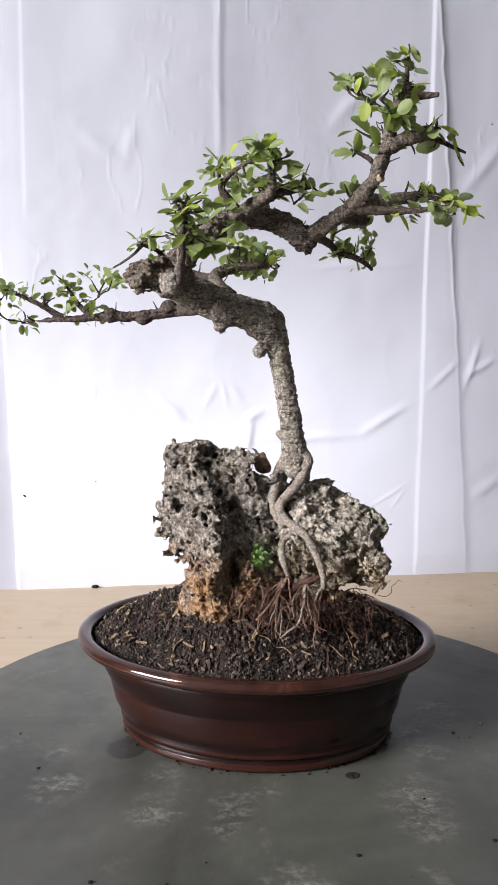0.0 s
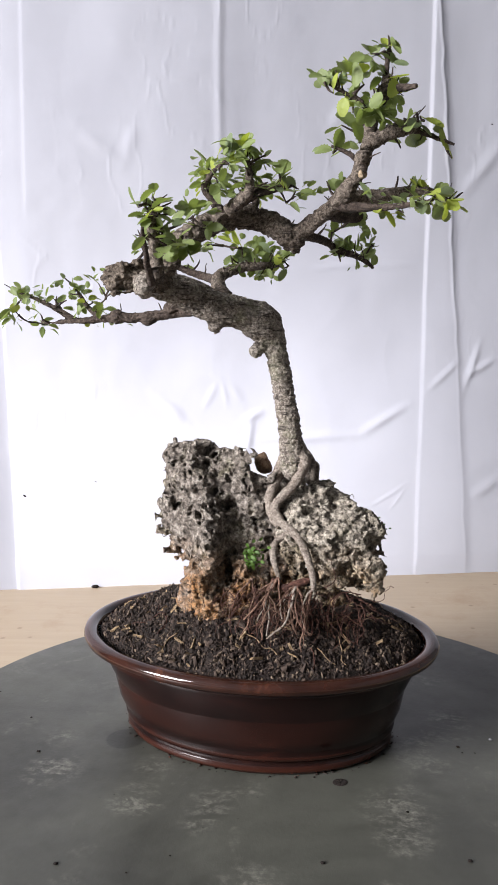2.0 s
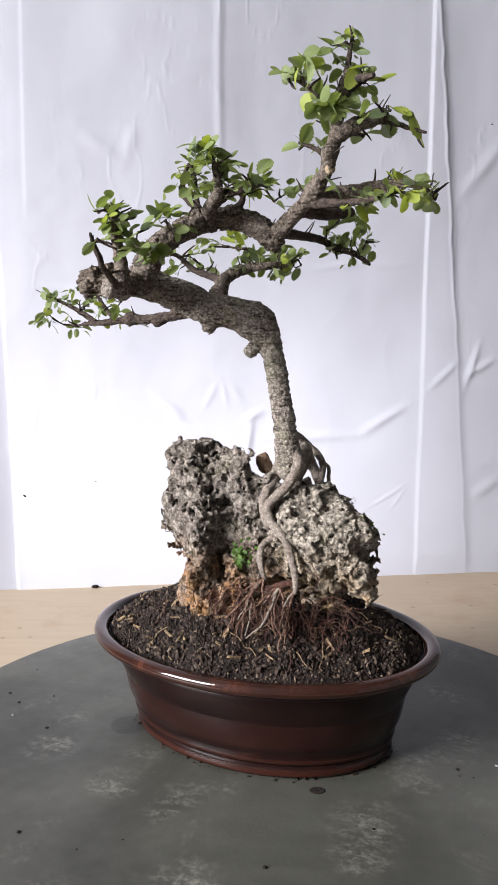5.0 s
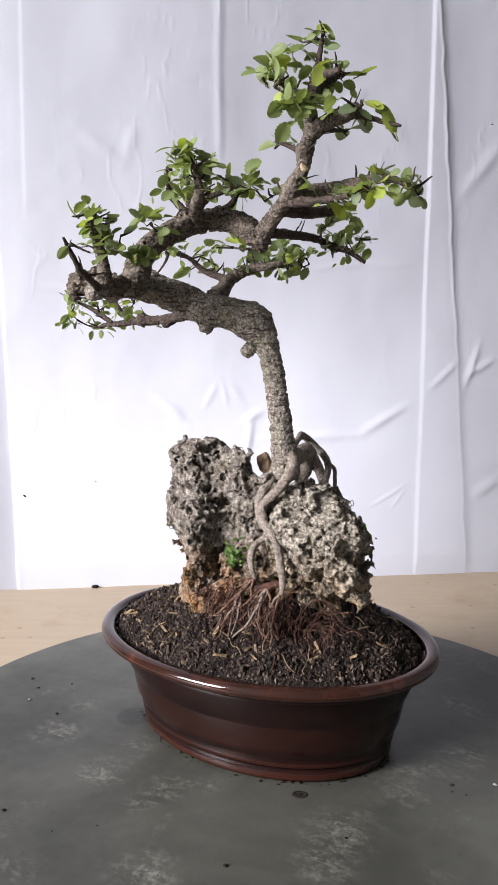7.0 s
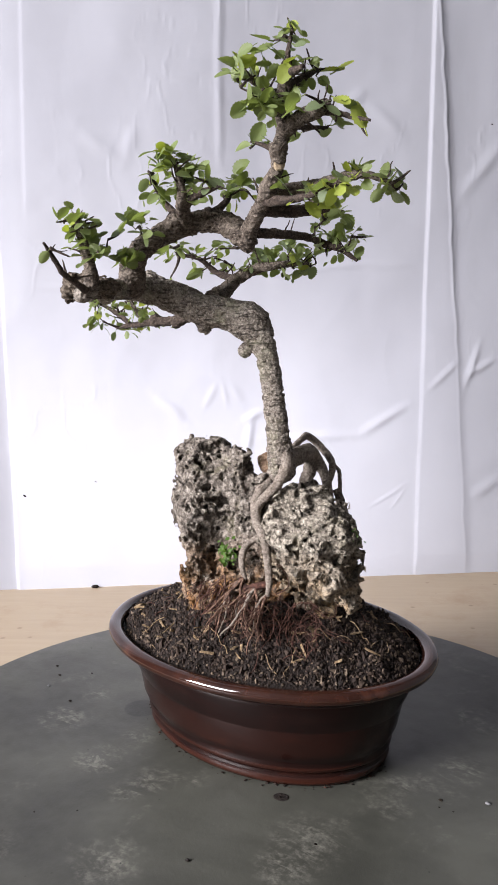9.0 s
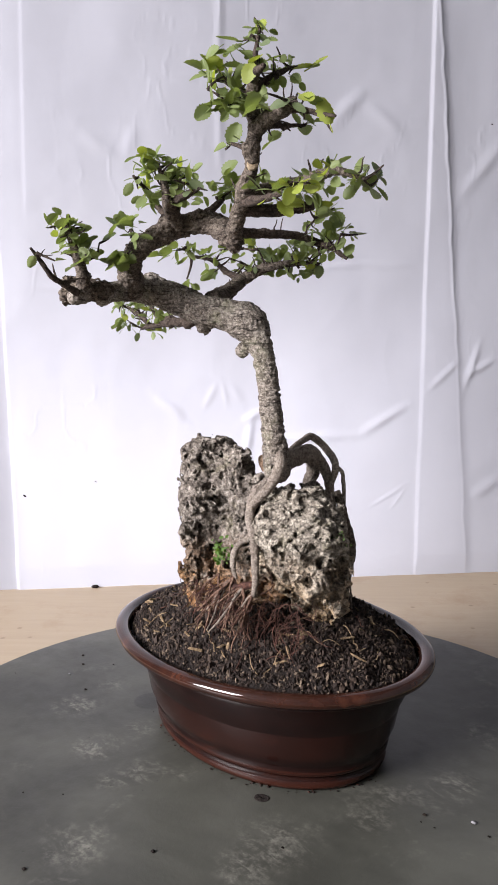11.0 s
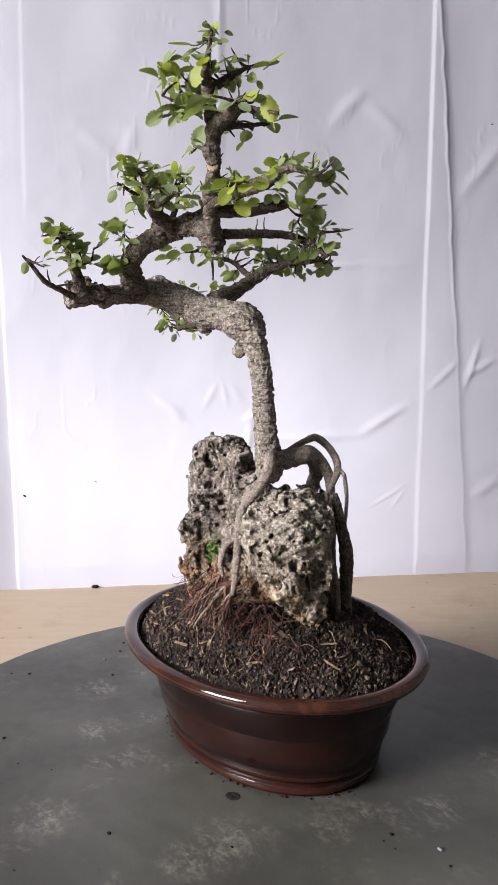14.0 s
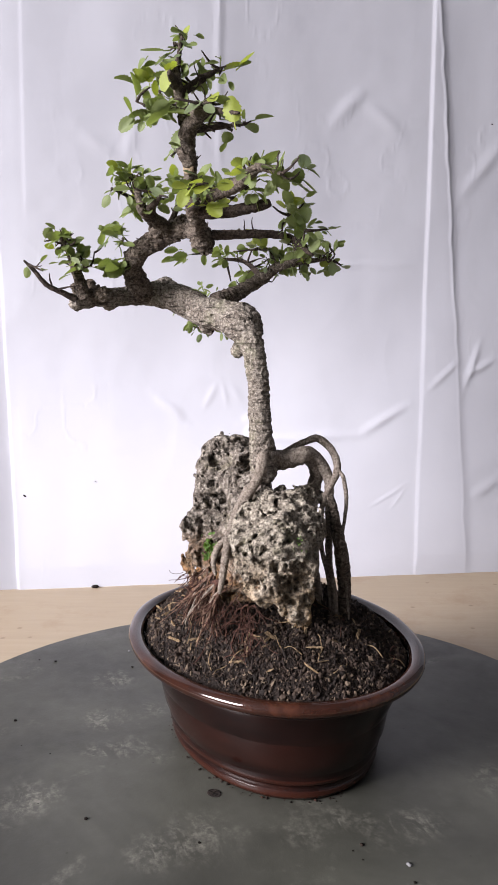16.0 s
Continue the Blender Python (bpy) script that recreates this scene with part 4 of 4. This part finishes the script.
def rootlets():
    rnd = random.Random(5)

    def wander(p, d, r, steps, step, mat, loose=0.6, drop=0.16):
        rows = []
        for s in range(steps):
            rows.append((*p, r * (1 - 0.55 * s / steps)))
            d = (d + Vector((rnd.uniform(-1, 1) * loose, rnd.uniform(-0.7, 0.6) * loose, rnd.uniform(-1, 1) * loose * 0.7 - drop))).normalized()
            p = p + d * step
            ground = soil_height(p.x, p.y) + 0.0008
            if p.z < ground:
                p.z = ground
                d.z = 0.05
        piece("rootlet", *on(tree, tube_data(rows, 0.0022, 6, 0.15, r * 900)), mat, tree)
        return rows

    # tan roots that fork and run down from the ends of the thick ones
    for k in range(26):
        x, y, z = rnd.choice(((0.0480, -0.0560, 0.1430), (0.0480, -0.0560, 0.1430), (0.0220, -0.0500, 0.1500), (0.0180, -0.0510, 0.1470), (0.0360, -0.0540, 0.1450), (0.0010, -0.0470, 0.1480)))
        d = Vector((rnd.uniform(-1.5, 0.7) - (x - 0.02) * 8, rnd.uniform(-1.0, -0.2), rnd.uniform(-1.4, -0.4))).normalized()
        rows = wander(Vector((x, y, z)), d, rnd.choice((0.0008, 0.0010, 0.0013)), rnd.randint(8, 13), 0.0042, ROOT if k % 6 == 0 else RED_ROOT, 0.45)
        for j in range(rnd.randint(1, 3)):
            q = rows[rnd.randint(2, len(rows) - 3)]
            wander(Vector(q[:3]), Vector((rnd.uniform(-1, 1), rnd.uniform(-1, 0), rnd.uniform(-1, 0.1))).normalized(), 0.0005, rnd.randint(4, 8), 0.0038, RED_ROOT if j else ROOTLET, 0.7)
    # the dark red mat under them and the fringe below the broad stone
    for k in range(150):
        if k < 95:
            p = Vector((rnd.gauss(0.016, 0.021), -0.044 - rnd.uniform(0, 0.018), rnd.uniform(0.122, 0.146)))
        else:
            p = Vector((rnd.uniform(0.045, 0.092), -0.034 - rnd.uniform(0, 0.016), rnd.uniform(0.116, 0.140)))
        d = Vector((rnd.uniform(-1.2, 1.2), rnd.uniform(-0.8, 0.2), rnd.uniform(-1.0, 0.1))).normalized()
        wander(p, d, rnd.choice((0.00025, 0.0003, 0.0004, 0.0005)), rnd.randint(5, 9), 0.0042, ROOTLET, 0.8)


rootlets()


# ---------------------------------------------------------------- leaves
def leaf_mesh(name, seed, material, stem=0.32):
    """A serrated oval leaf, one unit long, along +y, folded on its midrib."""
    rnd = random.Random(seed)
    wide, fold, curl = rnd.uniform(0.31, 0.39), rnd.uniform(0.12, 0.36), rnd.uniform(-0.25, 0.15)
    n = 13
    verts, faces = [], []
    rows = []
    for k in range(n):
        u = k / (n - 1)
        w = wide * math.sin(math.pi * min(1.0, u ** 0.95 * 0.93 + 0.02)) ** 0.62
        if 1 < k < n - 1:
            w *= 1.09 if k % 2 else 0.90
        y, sag = u, curl * u * u
        lift = fold * w
        rows.append(len(verts))
        verts += [(-w, y - (0.03 if k % 2 else 0), sag + lift), (-w * 0.5, y, sag + lift * 0.42 + 0.012), (0, y, sag), (w * 0.5, y, sag + lift * 0.42 + 0.012), (w, y - (0.03 if k % 2 else 0), sag + lift)]
    for k in range(n - 1):
        a, b = rows[k], rows[k + 1]
        faces += [(a + i, a + i + 1, b + i + 1, b + i) for i in range(4)]
    # petiole
    o = len(verts)
    for y, r in ((0.02, 0.022), (-stem, 0.028)):
        verts += [(r, y, -0.01), (-r * 0.5, y, r), (-r * 0.5, y, -r - 0.01)]
    faces += [(o, o + 1, o + 4, o + 3), (o + 1, o + 2, o + 5, o + 4), (o + 2, o, o + 3, o + 5)]
    return mesh_of(name, verts, faces, material)


LEAVES = [leaf_mesh("leaf", s, LEAF) for s in range(7)]
PALES = [leaf_mesh("leaf", 20 + s, LEAF_PALE) for s in range(3)]
BACKS = [leaf_mesh("leaf", 30 + s, LEAF_BACK) for s in range(3)]
LEAF_RND = random.Random(11)


def leaf_at(parent, centre, away, size, kind):
    rnd = LEAF_RND
    d = (away.normalized() + Vector((rnd.uniform(-0.6, 0.6), rnd.uniform(-0.6, 0.6), rnd.uniform(-0.35, 0.30)))).normalized()
    side = Vector((centre.x - 0.02, centre.y + 0.03, 0)).normalized()
    nrm = Vector((rnd.uniform(-0.7, 0.7), rnd.uniform(-0.7, 0.7), rnd.uniform(0.35, 1.0))) + side * 0.25
    x = d.cross(nrm).normalized()
    z = x.cross(d)
    m = Matrix((x, d, z)).transposed().to_4x4()
    base = centre - d * size * 0.5
    m.translation = base - tree.location
    ob = new("leaf", rnd.choice({"green": LEAVES, "pale": PALES, "back": BACKS}[kind]))
    ob.parent = parent
    ob.matrix_basis = m @ Matrix.Scale(size, 4)
    return base - d * size * 0.30


def spray(keys, points, size=0.0165, pale=0.0, back=0.15, extra=0.85):
    """Leaves at these places, each on a twig from the nearest of the named branches or from a twig of its neighbours."""
    rnd = LEAF_RND
    holds = [(WOODY[k][0], p) for k in keys for p in WOODY[k][1][2:]]
    todo = [Vector(p) for p in points]
    done = []
    while todo:
        best = min(((min((Vector(h[1]) - q).length for h in holds), i) for i, q in enumerate(todo)))
        q = todo.pop(best[1])
        parent, start = min(holds, key=lambda h: (Vector(h[1]) - q).length)
        start = Vector(start)
        away = q - start
        if away.length < 0.002:
            away = Vector((0, 0, 0.01))
        kind = "pale" if rnd.random() < pale else "back" if rnd.random() < back else "green"
        s = size * rnd.uniform(0.58, 1.0)
        end = leaf_at(parent, q, away, s, kind)
        run = end - start
        if run.length > 0.003:
            bend = Vector((rnd.uniform(-1, 1), rnd.uniform(-1, 1), rnd.uniform(-0.6, 0.2))) * run.length * 0.12
            r = min(0.0013, 0.0006 + run.length * 0.018)
            rows = [(*start, r * 1.4), (*(start + run * 0.35 + bend), r), (*(start + run * 0.7 + bend * 0.8), r * 0.8), (*end, r * 0.6)]
            tw = piece("twig", *on(tree, tube_data(rows, 0.003, 6, 0.15, rnd.random() * 9)), TWIG, parent)
            holds += [(parent, np.array(p[:3])) for p in rows[1:]]
        for more in range(5 if extra > 0.6 else 2 if extra > 0.4 else 1):
            if rnd.random() > extra:
                break
            o = Vector((rnd.uniform(-1, 1), rnd.uniform(-1, 1), rnd.uniform(-0.7, 0.5))).normalized() * rnd.uniform(0.005, 0.0115)
            leaf_at(parent, q + o, o + away * 0.3, s * rnd.uniform(0.5, 0.9), rnd.choice((kind, "green")))


spray(["arch"], [(-0.024, -0.111, 0.415), (-0.034, -0.113, 0.414), (-0.035, -0.103, 0.407), (-0.039, -0.110, 0.393), (-0.032, -0.111, 0.386), (-0.044, -0.102, 0.386), (-0.014, -0.113, 0.402)], 0.0185)
spray(["centback", "centback_b", "centright"], [(0.024, -0.055, 0.446), (-0.004, -0.029, 0.449), (0.028, -0.056, 0.436), (-0.019, -0.054, 0.442), (0.035, -0.026, 0.441), (0.032, -0.042, 0.428), (0.010, -0.050, 0.440), (0.018, -0.040, 0.444), (0.042, -0.052, 0.436)])
spray(["central", "centwig", "centback_b", "centright"], [(0.005, -0.107, 0.457), (0.010, -0.097, 0.452), (0.005, -0.117, 0.452), (-0.001, -0.102, 0.430), (-0.001, -0.090, 0.434), (0.017, -0.094, 0.447), (0.000, -0.109, 0.445), (0.017, -0.104, 0.445), (0.008, -0.097, 0.441),
      (-0.005, -0.112, 0.454), (-0.012, -0.100, 0.431), (-0.035, -0.061, 0.461), (-0.037, -0.050, 0.443), (-0.014, -0.060, 0.459), (0.031, -0.100, 0.440), (0.027, -0.120, 0.434)], 0.0155, 0.12)
spray(["rise", "spike", "topstub", "topback", "topleft", "topfront"], [(0.098, -0.075, 0.501), (0.055, -0.101, 0.496), (0.083, -0.114, 0.506), (0.096, -0.088, 0.498), (0.083, -0.122, 0.467), (0.061, -0.091, 0.494), (0.075, -0.115, 0.495), (0.086, -0.097, 0.510), (0.089, -0.112, 0.471), (0.073, -0.098, 0.482),
      (0.097, -0.097, 0.508), (0.093, -0.099, 0.496), (0.102, -0.108, 0.491), (0.081, -0.106, 0.503), (0.076, -0.123, 0.488), (0.095, -0.098, 0.476), (0.091, -0.123, 0.464), (0.062, -0.106, 0.492), (0.104, -0.067, 0.497)], 0.0150, 0.1, 0.1, 0.7)
spray(["midleft", "midback", "rise"], [(0.064, -0.090, 0.461), (0.055, -0.095, 0.453), (0.070, -0.058, 0.465), (0.059, -0.067, 0.473), (0.077, -0.082, 0.467), (0.070, -0.073, 0.478), (0.089, -0.049, 0.467)], 0.0170, 0, 0.1, 0.25)
spray(["midback"], [(0.101, -0.045, 0.471)], 0.0215, 0, 0, 0)
spray(["back"], [(-0.004, 0.052, 0.406), (0.005, 0.056, 0.397), (-0.047, 0.013, 0.416), (-0.013, 0.087, 0.397), (-0.021, 0.009, 0.417), (-0.003, 0.071, 0.395), (-0.020, 0.048, 0.407), (-0.015, 0.022, 0.405), (-0.011, 0.059, 0.419), (-0.042, -0.013, 0.403), (-0.001, 0.036, 0.412)], 0.0165, 0.1)
spray(["backleft"], [(-0.091, 0.058, 0.414), (-0.131, 0.032, 0.390), (-0.095, 0.070, 0.407), (-0.096, 0.033, 0.395), (-0.079, 0.084, 0.401), (-0.082, -0.005, 0.414), (-0.060, 0.019, 0.418), (-0.064, -0.019, 0.412), (-0.085, -0.021, 0.414), (-0.063, -0.046, 0.404)], 0.0160, 0.15)
spray(["yarm"], [(0.139, -0.053, 0.424), (0.120, -0.051, 0.440), (0.135, -0.049, 0.435), (0.136, -0.037, 0.421), (0.095, -0.036, 0.430), (0.087, -0.042, 0.428), (0.061, -0.064, 0.437), (0.138, -0.036, 0.436), (0.128, -0.077, 0.428)], 0.0165, 0.12)
spray(["yarm_b"], [(0.099, -0.079, 0.410), (0.123, -0.108, 0.416), (0.104, -0.087, 0.421), (0.126, -0.083, 0.419), (0.134, -0.107, 0.422), (0.112, -0.101, 0.416), (0.118, -0.117, 0.413), (0.083, -0.090, 0.428)], 0.0158, 0.15, 0.2, 0.5)
spray(["yarm_b"], [(0.139, -0.107, 0.415), (0.133, -0.112, 0.408), (0.136, -0.109, 0.413), (0.142, -0.104, 0.411), (0.129, -0.113, 0.415)], 0.0135, 1.0, 0, 0)
spray(["hang"], [(0.089, -0.003, 0.410), (0.077, -0.006, 0.408), (0.083, -0.005, 0.417), (0.066, 0.004, 0.428), (0.058, 0.004, 0.422), (0.087, 0.017, 0.408), (0.062, -0.006, 0.430), (0.053, -0.004, 0.418), (0.069, -0.004, 0.420), (0.075, -0.031, 0.423)], 0.0150, 0.05)
spray(["low", "lowtwig", "lowtwig_b"], [(-0.229, 0.034, 0.352), (-0.219, 0.053, 0.350), (-0.233, 0.024, 0.357), (-0.224, 0.025, 0.363), (-0.211, 0.010, 0.373), (-0.172, 0.002, 0.381), (-0.165, 0.015, 0.375), (-0.203, 0.058, 0.348), (-0.126, 0.017, 0.382), (-0.147, 0.013, 0.369), (-0.179, 0.024, 0.369), (-0.159, -0.002, 0.368),
      (-0.206, 0.012, 0.377), (-0.141, -0.004, 0.384), (-0.123, -0.004, 0.386), (-0.117, 0.000, 0.377), (-0.190, 0.020, 0.368), (-0.160, 0.012, 0.359), (-0.132, 0.012, 0.371), (-0.208, 0.030, 0.361), (-0.137, 0.005, 0.359)], 0.0130, 0.08, 0.1, 0.85)
spray(["stubarm", "stubarm_b"], [(0.115, -0.082, 0.462), (0.134, -0.082, 0.461), (0.113, -0.099, 0.466), (0.099, -0.106, 0.466), (0.113, -0.072, 0.462), (0.108, -0.117, 0.464), (0.126, -0.090, 0.468)], 0.0190, 0.05, 0.2, 0.3)
spray(["leftwig"], [(-0.046, -0.176, 0.382), (-0.025, -0.166, 0.382)], 0.0150, 0, 0, 0.2)
spray(["stubup"], [(-0.054, -0.149, 0.412), (-0.056, -0.157, 0.414), (-0.038, -0.156, 0.410), (-0.042, -0.131, 0.398), (-0.037, -0.119, 0.405), (-0.027, -0.150, 0.408), (-0.040, -0.120, 0.387), (-0.039, -0.137, 0.408), (-0.046, -0.159, 0.413), (-0.044, -0.147, 0.408), (-0.028, -0.121, 0.408), (-0.040, -0.143, 0.384), (-0.024, -0.147, 0.387)], 0.0150, 0, 0.15, 0.35)


def filler():
    """Smaller leaves that thicken the pads along their branches."""
    rnd = random.Random(33)
    for keys, count, spread, size, pale in ((("back",), 34, 0.016, 0.0125, 0.12), (("hang",), 18, 0.013, 0.0115, 0.05), (("yarm",), 9, 0.010, 0.0125, 0.2), (("yarm_b",), 7, 0.010, 0.0120, 0.3), (("central", "centwig"), 22, 0.014, 0.0115, 0.15),
                                              (("centright", "centback", "centback_b"), 24, 0.013, 0.0115, 0.1), (("low", "lowtwig", "lowtwig_b"), 24, 0.013, 0.0100, 0.05), (("stubup",), 32, 0.014, 0.0115, 0.05), (("backleft",), 10, 0.012, 0.0115, 0.1),
                                              (("topleft", "topfront", "topback", "spike"), 30, 0.010, 0.0110, 0.15), (("midleft", "midback"), 5, 0.010, 0.0110, 0.1)):
        points = []
        for k in range(count):
            line = WOODY[keys[k % len(keys)]][1]
            p = Vector(line[rnd.randint(len(line) // 2, len(line) - 1)])
            o = Vector((rnd.gauss(0, 1), rnd.gauss(0, 1), rnd.gauss(0.45, 0.8))).normalized()
            points.append(tuple(p + o * rnd.uniform(0.4, 1.0) * spread))
        spray(list(keys), points, size, pale, 0.15, 0.55)


filler()


def bare_twigs():
    rnd = random.Random(21)
    for key, count in (("rise", 9), ("arch", 6), ("central", 6), ("stubup", 6), ("back", 7), ("yarm", 7), ("stubarm", 5), ("hang", 6), ("low", 5), ("lowtwig", 5), ("topback", 4), ("topleft", 4), ("centright", 4), ("backleft", 5), ("leftwig", 3), ("midback", 3)):
        ob, line = WOODY[key]
        for k in range(count * 8 // 5):
            p = Vector(line[rnd.randint(len(line) // 4, len(line) - 1)])
            d = Vector((rnd.uniform(-1, 1), rnd.uniform(-1, 1), rnd.uniform(-0.1, 1.2))).normalized()
            r, rows = rnd.uniform(0.0005, 0.0009), []
            for s in range(5):
                rows.append((*p, r * (1.3 - 0.2 * s)))
                p = p + d * rnd.uniform(0.002, 0.0048)
                d = (d + Vector((rnd.uniform(-0.5, 0.5), rnd.uniform(-0.5, 0.5), rnd.uniform(-0.3, 0.4)))).normalized()
            piece("twig", *on(tree, tube_data(rows, 0.002, 6, 0.2, k)), TWIG, ob)


bare_twigs()


# ---------------------------------------------------------------- small growth and litter
def moss(base, spread, count, size, label):
    rnd = random.Random(count)
    t = turning("moss_plant", base, label, "moss")
    for k in range(count):
        c = Vector(base) + Vector((rnd.gauss(0, spread), rnd.gauss(0, spread * 0.5) - 0.002, rnd.gauss(0, spread * 1.3)))
        d = Vector((rnd.uniform(-1, 1), rnd.uniform(-1.2, 0.2), rnd.uniform(-0.2, 1))).normalized()
        x = d.cross(Vector((rnd.uniform(-1, 1), -1, rnd.uniform(-1, 1)))).normalized()
        m = Matrix((x, d, x.cross(d))).transposed().to_4x4()
        m.translation = c - Vector(base)
        ob = new("leaflet", MOSS_LEAVES[k % 3])
        ob.parent = t
        ob.matrix_basis = m @ Matrix.Scale(size * rnd.uniform(0.7, 1.3), 4)


MOSS_LEAVES = [leaf_mesh("leaflet", 40 + s, MOSS, 0.1) for s in range(3)]
moss((0.0022, -0.0425, 0.1650), 0.0042, 60, 0.0036, "small bright green moss plant rooted between the stones")
moss((0.0975, -0.0150, 0.1860), 0.0045, 34, 0.0024, "thin green moss in a hollow of the pale stone")


def litter():
    rnd = random.Random(3)
    bits, shapes = [], []
    for s in range(8):
        bm = bmesh.new()
        bmesh.ops.create_icosphere(bm, subdivisions=1, radius=1.0)
        for v in bm.verts:
            v.co = v.co * rnd.uniform(0.45, 1.3)
        bm.verts.index_update()
        shapes.append(([v.co.copy() for v in bm.verts], [[v.index for v in f.verts] for f in bm.faces]))
        bm.free()
    while len(bits) < 30000:
        x, y = rnd.uniform(-0.146, 0.134), rnd.uniform(-0.100, 0.128)
        ca, sa = math.cos(radians(6)), math.sin(radians(6))
        u, v = (ca * (x - POT[0]) - sa * (y - POT[1])) / 0.1385, (sa * (x - POT[0]) + ca * (y - POT[1])) / 0.1050
        if u * u + v * v > 0.985 or y > 0.09:
            continue
        r = rnd.choice((0.0004, 0.0005, 0.0006, 0.0007, 0.0008, 0.0010, 0.0012, 0.0016)) if rnd.random() > 0.02 else rnd.uniform(0.0016, 0.0028)
        m = Matrix.LocRotScale((x, y, soil_height(x, y) + r * 0.45), Euler((rnd.random() * 6, rnd.random() * 6, rnd.random() * 6)), (r * rnd.choice((0.8, 1.0, 1.1, 1.3, 1.6, 2.4) if r < 0.0025 else (0.8, 1.0, 1.3)), r * rnd.uniform(0.5, 1.0), r * rnd.uniform(0.4, 0.9)))
        s = rnd.choice(shapes)
        bits.append(([m @ q for q in s[0]], s[1]))
    ob = piece("soil_crumbs", *on(soil_bed, joined(bits)), CRUMB, soil_bed, smooth=False)
    tagged(ob, kind="stuff")
    # bark chips, dry leaf scraps and fine dead roots, each its own piece
    for k in range(66):
        a, q = rnd.uniform(math.pi * 0.85, math.pi * 2.3), rnd.uniform(0.45, 0.93)
        if k >= 40:
            a, q = rnd.choice((3.75, 4.35, 4.95, 5.55)) + rnd.gauss(0, 0.10), rnd.choice((0.62, 0.84)) + rnd.gauss(0, 0.05)
        x, y = POT[0] + 0.138 * q * math.cos(a), POT[1] + 0.107 * q * math.sin(a)
        l, w = rnd.uniform(0.004, 0.013), rnd.uniform(0.0010, 0.0030)
        v, f = box_data(-l / 2, l / 2, -w / 2, w / 2, -0.0005, 0.0005)
        v = [Vector((p.x + rnd.gauss(0, 0.0009), p.y * (1.3 - abs(p.x) / l) + rnd.gauss(0, 0.0005), p.z + 0.0012 * math.sin(p.x * 400) + rnd.gauss(0, 0.0004))) for p in v]
        m = Matrix.LocRotScale((x, y, soil_height(x, y) + 0.0022), Euler((rnd.uniform(-0.6, 0.6), rnd.uniform(-0.6, 0.6), rnd.random() * 6)), None)
        piece("wood_chip", *on(soil_bed, ([m @ p for p in v], f)), CHIP, soil_bed, smooth=False)
    for k in range(34):
        a, q = rnd.uniform(math.pi * 0.85, math.pi * 2.3), rnd.uniform(0.35, 0.92)
        x, y = POT[0] + 0.138 * q * math.cos(a), POT[1] + 0.104 * q * math.sin(a)
        h, rows = rnd.random() * 6.3, []
        for s in range(rnd.randint(5, 9)):
            rows.append((x, y, soil_height(x, y) + 0.0022 + 0.0014 * math.sin(s * 1.3), rnd.choice((0.00035, 0.0005))))
            h += rnd.uniform(-0.6, 0.6)
            x, y = x + 0.004 * math.cos(h), y + 0.004 * math.sin(h)
            if ((x - POT[0]) / 0.136) ** 2 + ((y - POT[1]) / 0.107) ** 2 > 1:
                break
        if len(rows) > 3:
            piece("dead_root", *on(soil_bed, tube_data(rows, 0.002, 5)), CHIP if k % 2 else ROOTLET, soil_bed)


litter()


# ---------------------------------------------------------------- the turn
def motions():
    for thing, base in TURNED:
        walk(thing, [(k * 0.5, pose(0, 0, 0, 0, 0, -RATE * k * 0.5) @ Matrix.Translation(base)) for k in range(33)])


motions()
